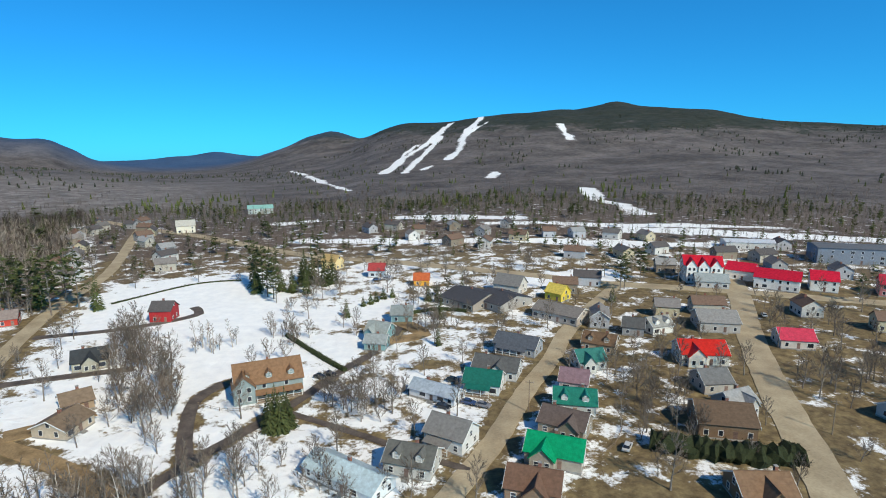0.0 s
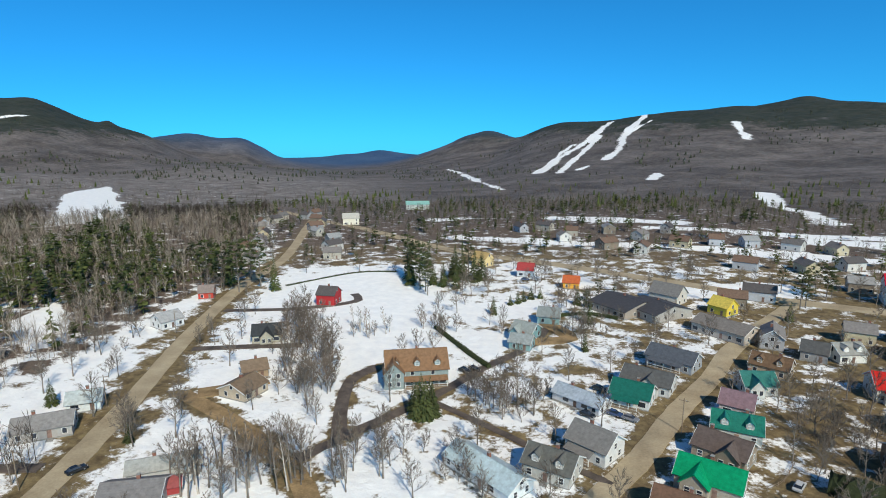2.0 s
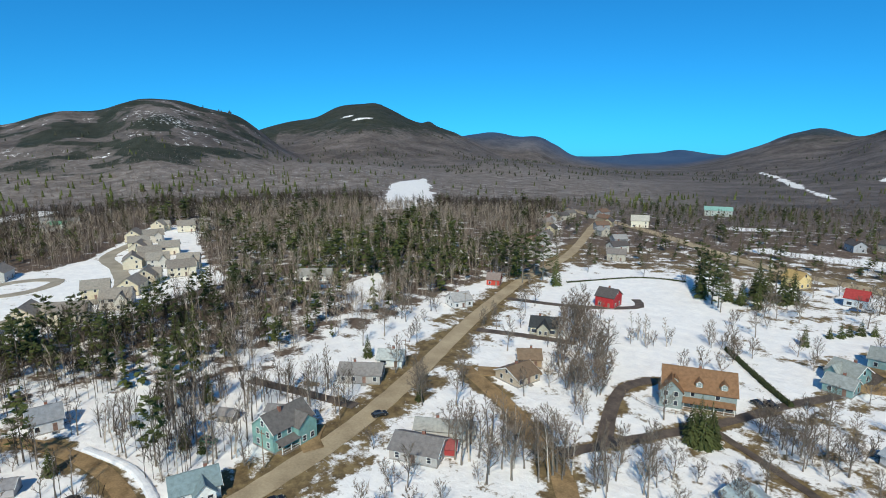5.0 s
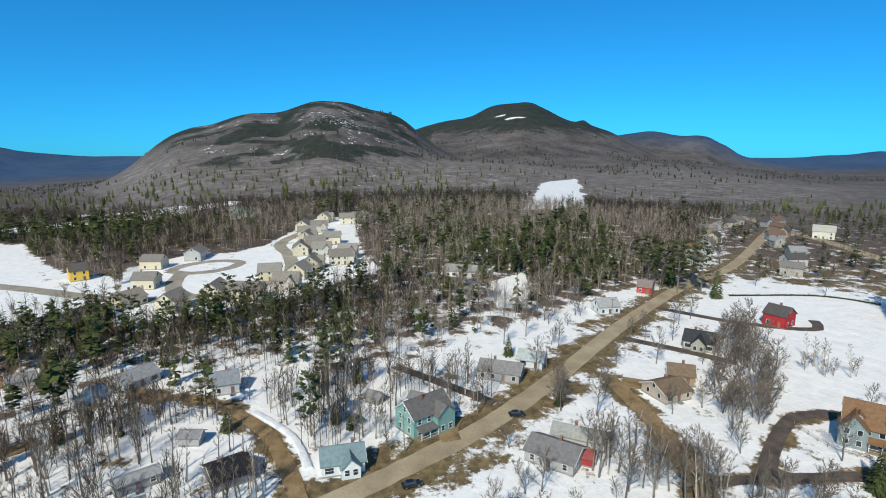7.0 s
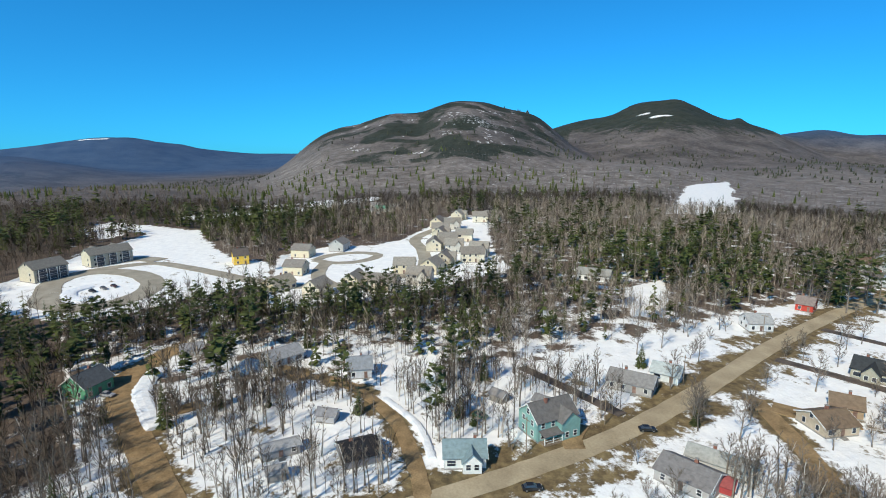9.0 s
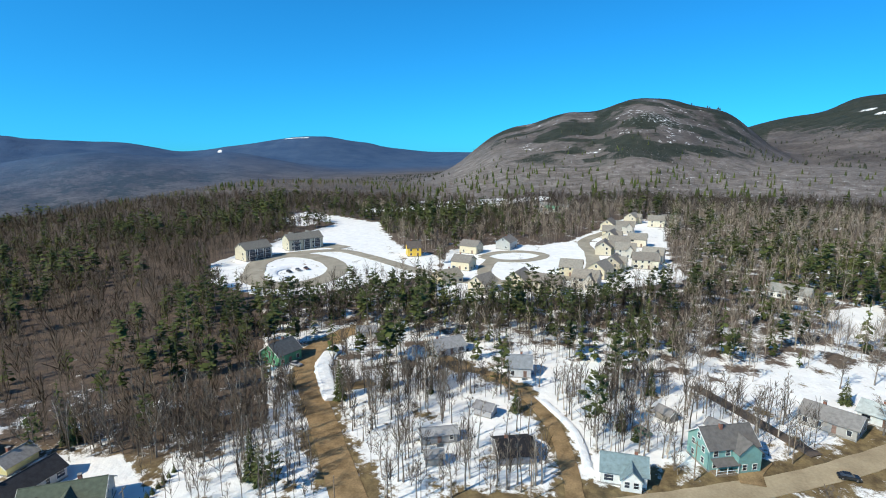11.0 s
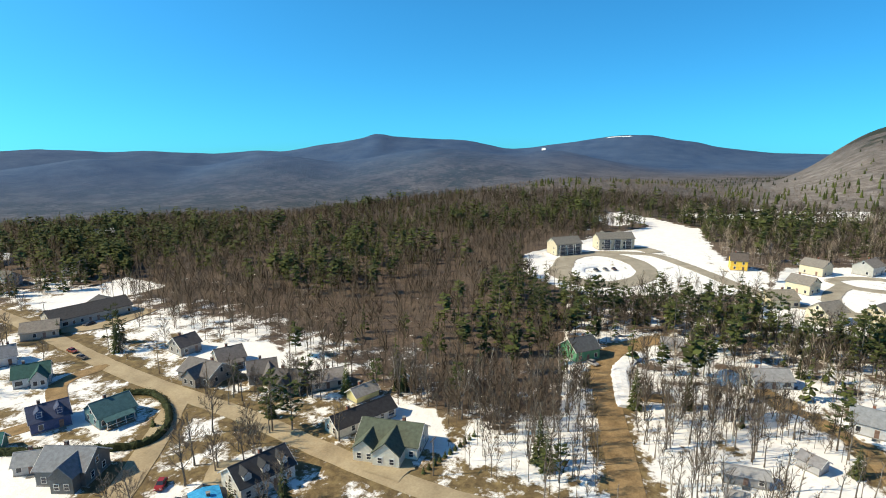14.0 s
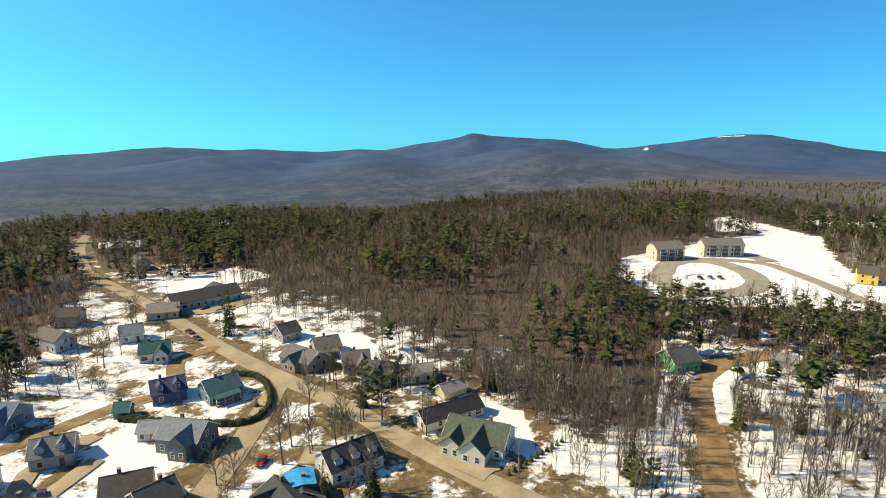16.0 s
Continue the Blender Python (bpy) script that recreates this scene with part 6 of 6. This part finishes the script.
# the nearer woods, each tree a thing of its own
nx, ny = sown(3600, 100, 215, 42, 150)
west = nx < np.interp(ny, [q[1] for q in MAIN], [q[0] for q in MAIN]) - 8
near = clear_of(nx, ny, 0.3) & lawn_free(nx, ny) & west & ((woods(nx, ny) > 0.5) | ((rs.uniform(0, 1, len(nx)) < 0.42) & (bearing(nx, ny) < 112)))
nx, ny = keep(near, nx, ny)
order = np.argsort(np.hypot(nx, ny))
nx, ny = nx[order][:350], ny[order][:350]
share = fir_share(nx, ny)
for i in range(len(nx)):
    if rs.uniform() < share[i] * 0.35:
        plant(FIRS, int(rs.choice([0, 1, 2, 3, 4])), nx[i], ny[i], rs.uniform(0.65, 1.0), rs.uniform(0, 360))
    else:
        plant(BARE, int(rs.choice([1, 1, 3, 5, 5, 4])), nx[i], ny[i], rs.uniform(0.6, 0.9), rs.uniform(0, 360))
edge_r = float(np.hypot(nx, ny).max())

# yard and street trees
nx, ny = sown(860, 92, 320, -40, 56)
near = clear_of(nx, ny, 0.8) & lawn_free(nx, ny) & (rs.uniform(0, 1, len(nx)) < 0.5)
nx, ny = keep(near, nx, ny)
for i in range(len(nx)):
    plant(BARE, int(rs.choice([0, 2, 4])), nx[i], ny[i], rs.uniform(0.55, 0.95), rs.uniform(0, 360))
nx, ny = sown(330, 100, 330, 138, 176)
near = clear_of(nx, ny, 0.8) & lawn_free(nx, ny) & (rs.uniform(0, 1, len(nx)) < 0.4)
nx, ny = keep(near, nx, ny)
for i in range(len(nx)):
    plant(BARE, int(rs.choice([0, 2, 4])), nx[i], ny[i], rs.uniform(0.55, 0.9), rs.uniform(0, 360))

# the woods behind them
nx, ny = sown(26000, 110, 640, 32, 178)
d = woods(nx, ny)
thin = np.where((bearing(nx, ny) > 36) & (bearing(nx, ny) < 76), 0.92, 1.0) * np.where((bearing(nx, ny) < 108) & (np.hypot(nx, ny) < 225), 0.8, 1.0)
ok = (rs.uniform(0, 1, len(nx)) < d * thin) & clear_of(nx, ny) & ((np.hypot(nx, ny) > edge_r) | (bearing(nx, ny) > 150) | (bearing(nx, ny) < 42))
nx, ny = keep(ok, nx, ny)
fir = rs.uniform(0, 1, len(nx)) < fir_share(nx, ny)
a, r = bearing(nx, ny), np.hypot(nx, ny)
tall = rs.uniform(8, 17, len(nx)) * np.where((a > 66) & (a < 112) & (r > 205) & (r < 275), 0.78, 1.0)
pale = ~fir & (rs.uniform(0, 1, len(nx)) < 0.7 * np.exp(-((a - 54) / 18) ** 2) + 0.34 * (a < 98)) & (r < 560)
mass("birch_woods", LOW_BARE, nx[pale], ny[pale], tall[pale], M_BIRCHES, "pale leafless birches in mixed woods", "woods", soft=True)
bare = ~fir & ~pale
mass("bare_woods", LOW_BARE, nx[bare], ny[bare], tall[bare], M_WOODS, "dense grey-brown leafless woods with snow beneath", "woods", soft=True)
mass("pine_woods", LOW_FIR, nx[fir], ny[fir], tall[fir] * rs.uniform(0.7, 1.2, int(fir.sum())), M_PINES, "dark green pines and firs among bare woods", "woods")

# young growth between the nearer trees, and a denser belt before the new estate
nx, ny = sown(1500, 104, edge_r, 52, 128)
ok = clear_of(nx, ny, 0.5) & lawn_free(nx, ny) & (nx < np.interp(ny, [q[1] for q in MAIN], [q[0] for q in MAIN]) - 9) & ((woods(nx, ny) > 0.4) | (rs.uniform(0, 1, len(nx)) < 0.45))
bx, by = sown(800, 196, 268, 62, 108)
ok2 = clear_of(bx, by) & (woods(bx, by) > 0.5)
nx, ny = np.concatenate([nx[ok], bx[ok2]]), np.concatenate([ny[ok], by[ok2]])
mass("young_woods", LOW_BARE, nx, ny, rs.uniform(7, 13, len(nx)), M_WOODS, "young grey-brown leafless growth standing in snow", "woods", soft=True)

# valley trees beyond the village
nx, ny = sown(9000, 300, 720, -48, 34)
d = woods(nx, ny)
ok = (rs.uniform(0, 1, len(nx)) < d * 2.0) & clear_of(nx, ny)
nx, ny = keep(ok, nx, ny)
fir = rs.uniform(0, 1, len(nx)) < 0.16
mass("valley_woods", LOW_BARE, nx[~fir], ny[~fir], rs.uniform(5, 9, int((~fir).sum())), M_HAZE, "grey-brown leafless trees along the valley floor", "woods", soft=True)
mass("valley_firs", LOW_FIR, nx[fir], ny[fir], rs.uniform(6, 12, int(fir.sum())), M_PINES, "dark green firs scattered along the valley floor", "woods")

# hillside woods
nx, ny = sown(26000, 620, 1150, -48, 178)
ok = (rs.uniform(0, 1, len(nx)) < woods(nx, ny) * np.interp(bearing(nx, ny), [34, 60, 84, 96], [0.45, 0.6, 0.6, 1.0]) * np.where((bearing(nx, ny) > 112) & (np.hypot(nx, ny) > 1100), 0.3, 1) * np.interp(np.hypot(nx, ny), [620, 900, 1150], [1.0, 0.85, 0.4]))
nx, ny = keep(ok, nx, ny)
a, up, r = bearing(nx, ny), height(nx, ny), np.hypot(nx, ny)
fir = rs.uniform(0, 1, len(nx)) < np.clip(0.02 + 0.22 * fractal(nx / 160, ny / 160, 33, 3) + np.where(a > 118, 0.2, 0) + np.clip((up - 70) / 300, 0, 0.2), 0.01, 0.8)
tall = rs.uniform(9, 13, len(nx)) * np.interp(r, [620, 900, 1150], [0.8, 0.62, 0.45])
mass("hillside_woods", TUFTS, nx[~fir], ny[~fir], tall[~fir], M_HAZE, "hazy grey-brown leafless woods on the hillsides", "woods", soft=True)
mass("hillside_firs", CONES, nx[fir], ny[fir], tall[fir] * 1.2, M_PINES, "dark firs on the hillsides", "woods")

# firs dotted over the mountainsides
nx, ny = sown(5200, 1150, 2400, -48, 100)
lie = fractal(nx / 170, ny / 170, 51, 3)
ok = (lie > 0.05 + 0.3 * rs.uniform(0, 1, len(nx))) & (woods(nx, ny) > 0.5)
nx, ny = keep(ok, nx, ny)
mass("mountain_firs", CONES, nx, ny, rs.uniform(5, 10, len(nx)), M_FARFIR, "dark firs dotted over the mountainsides", "woods", stretch=1.5)
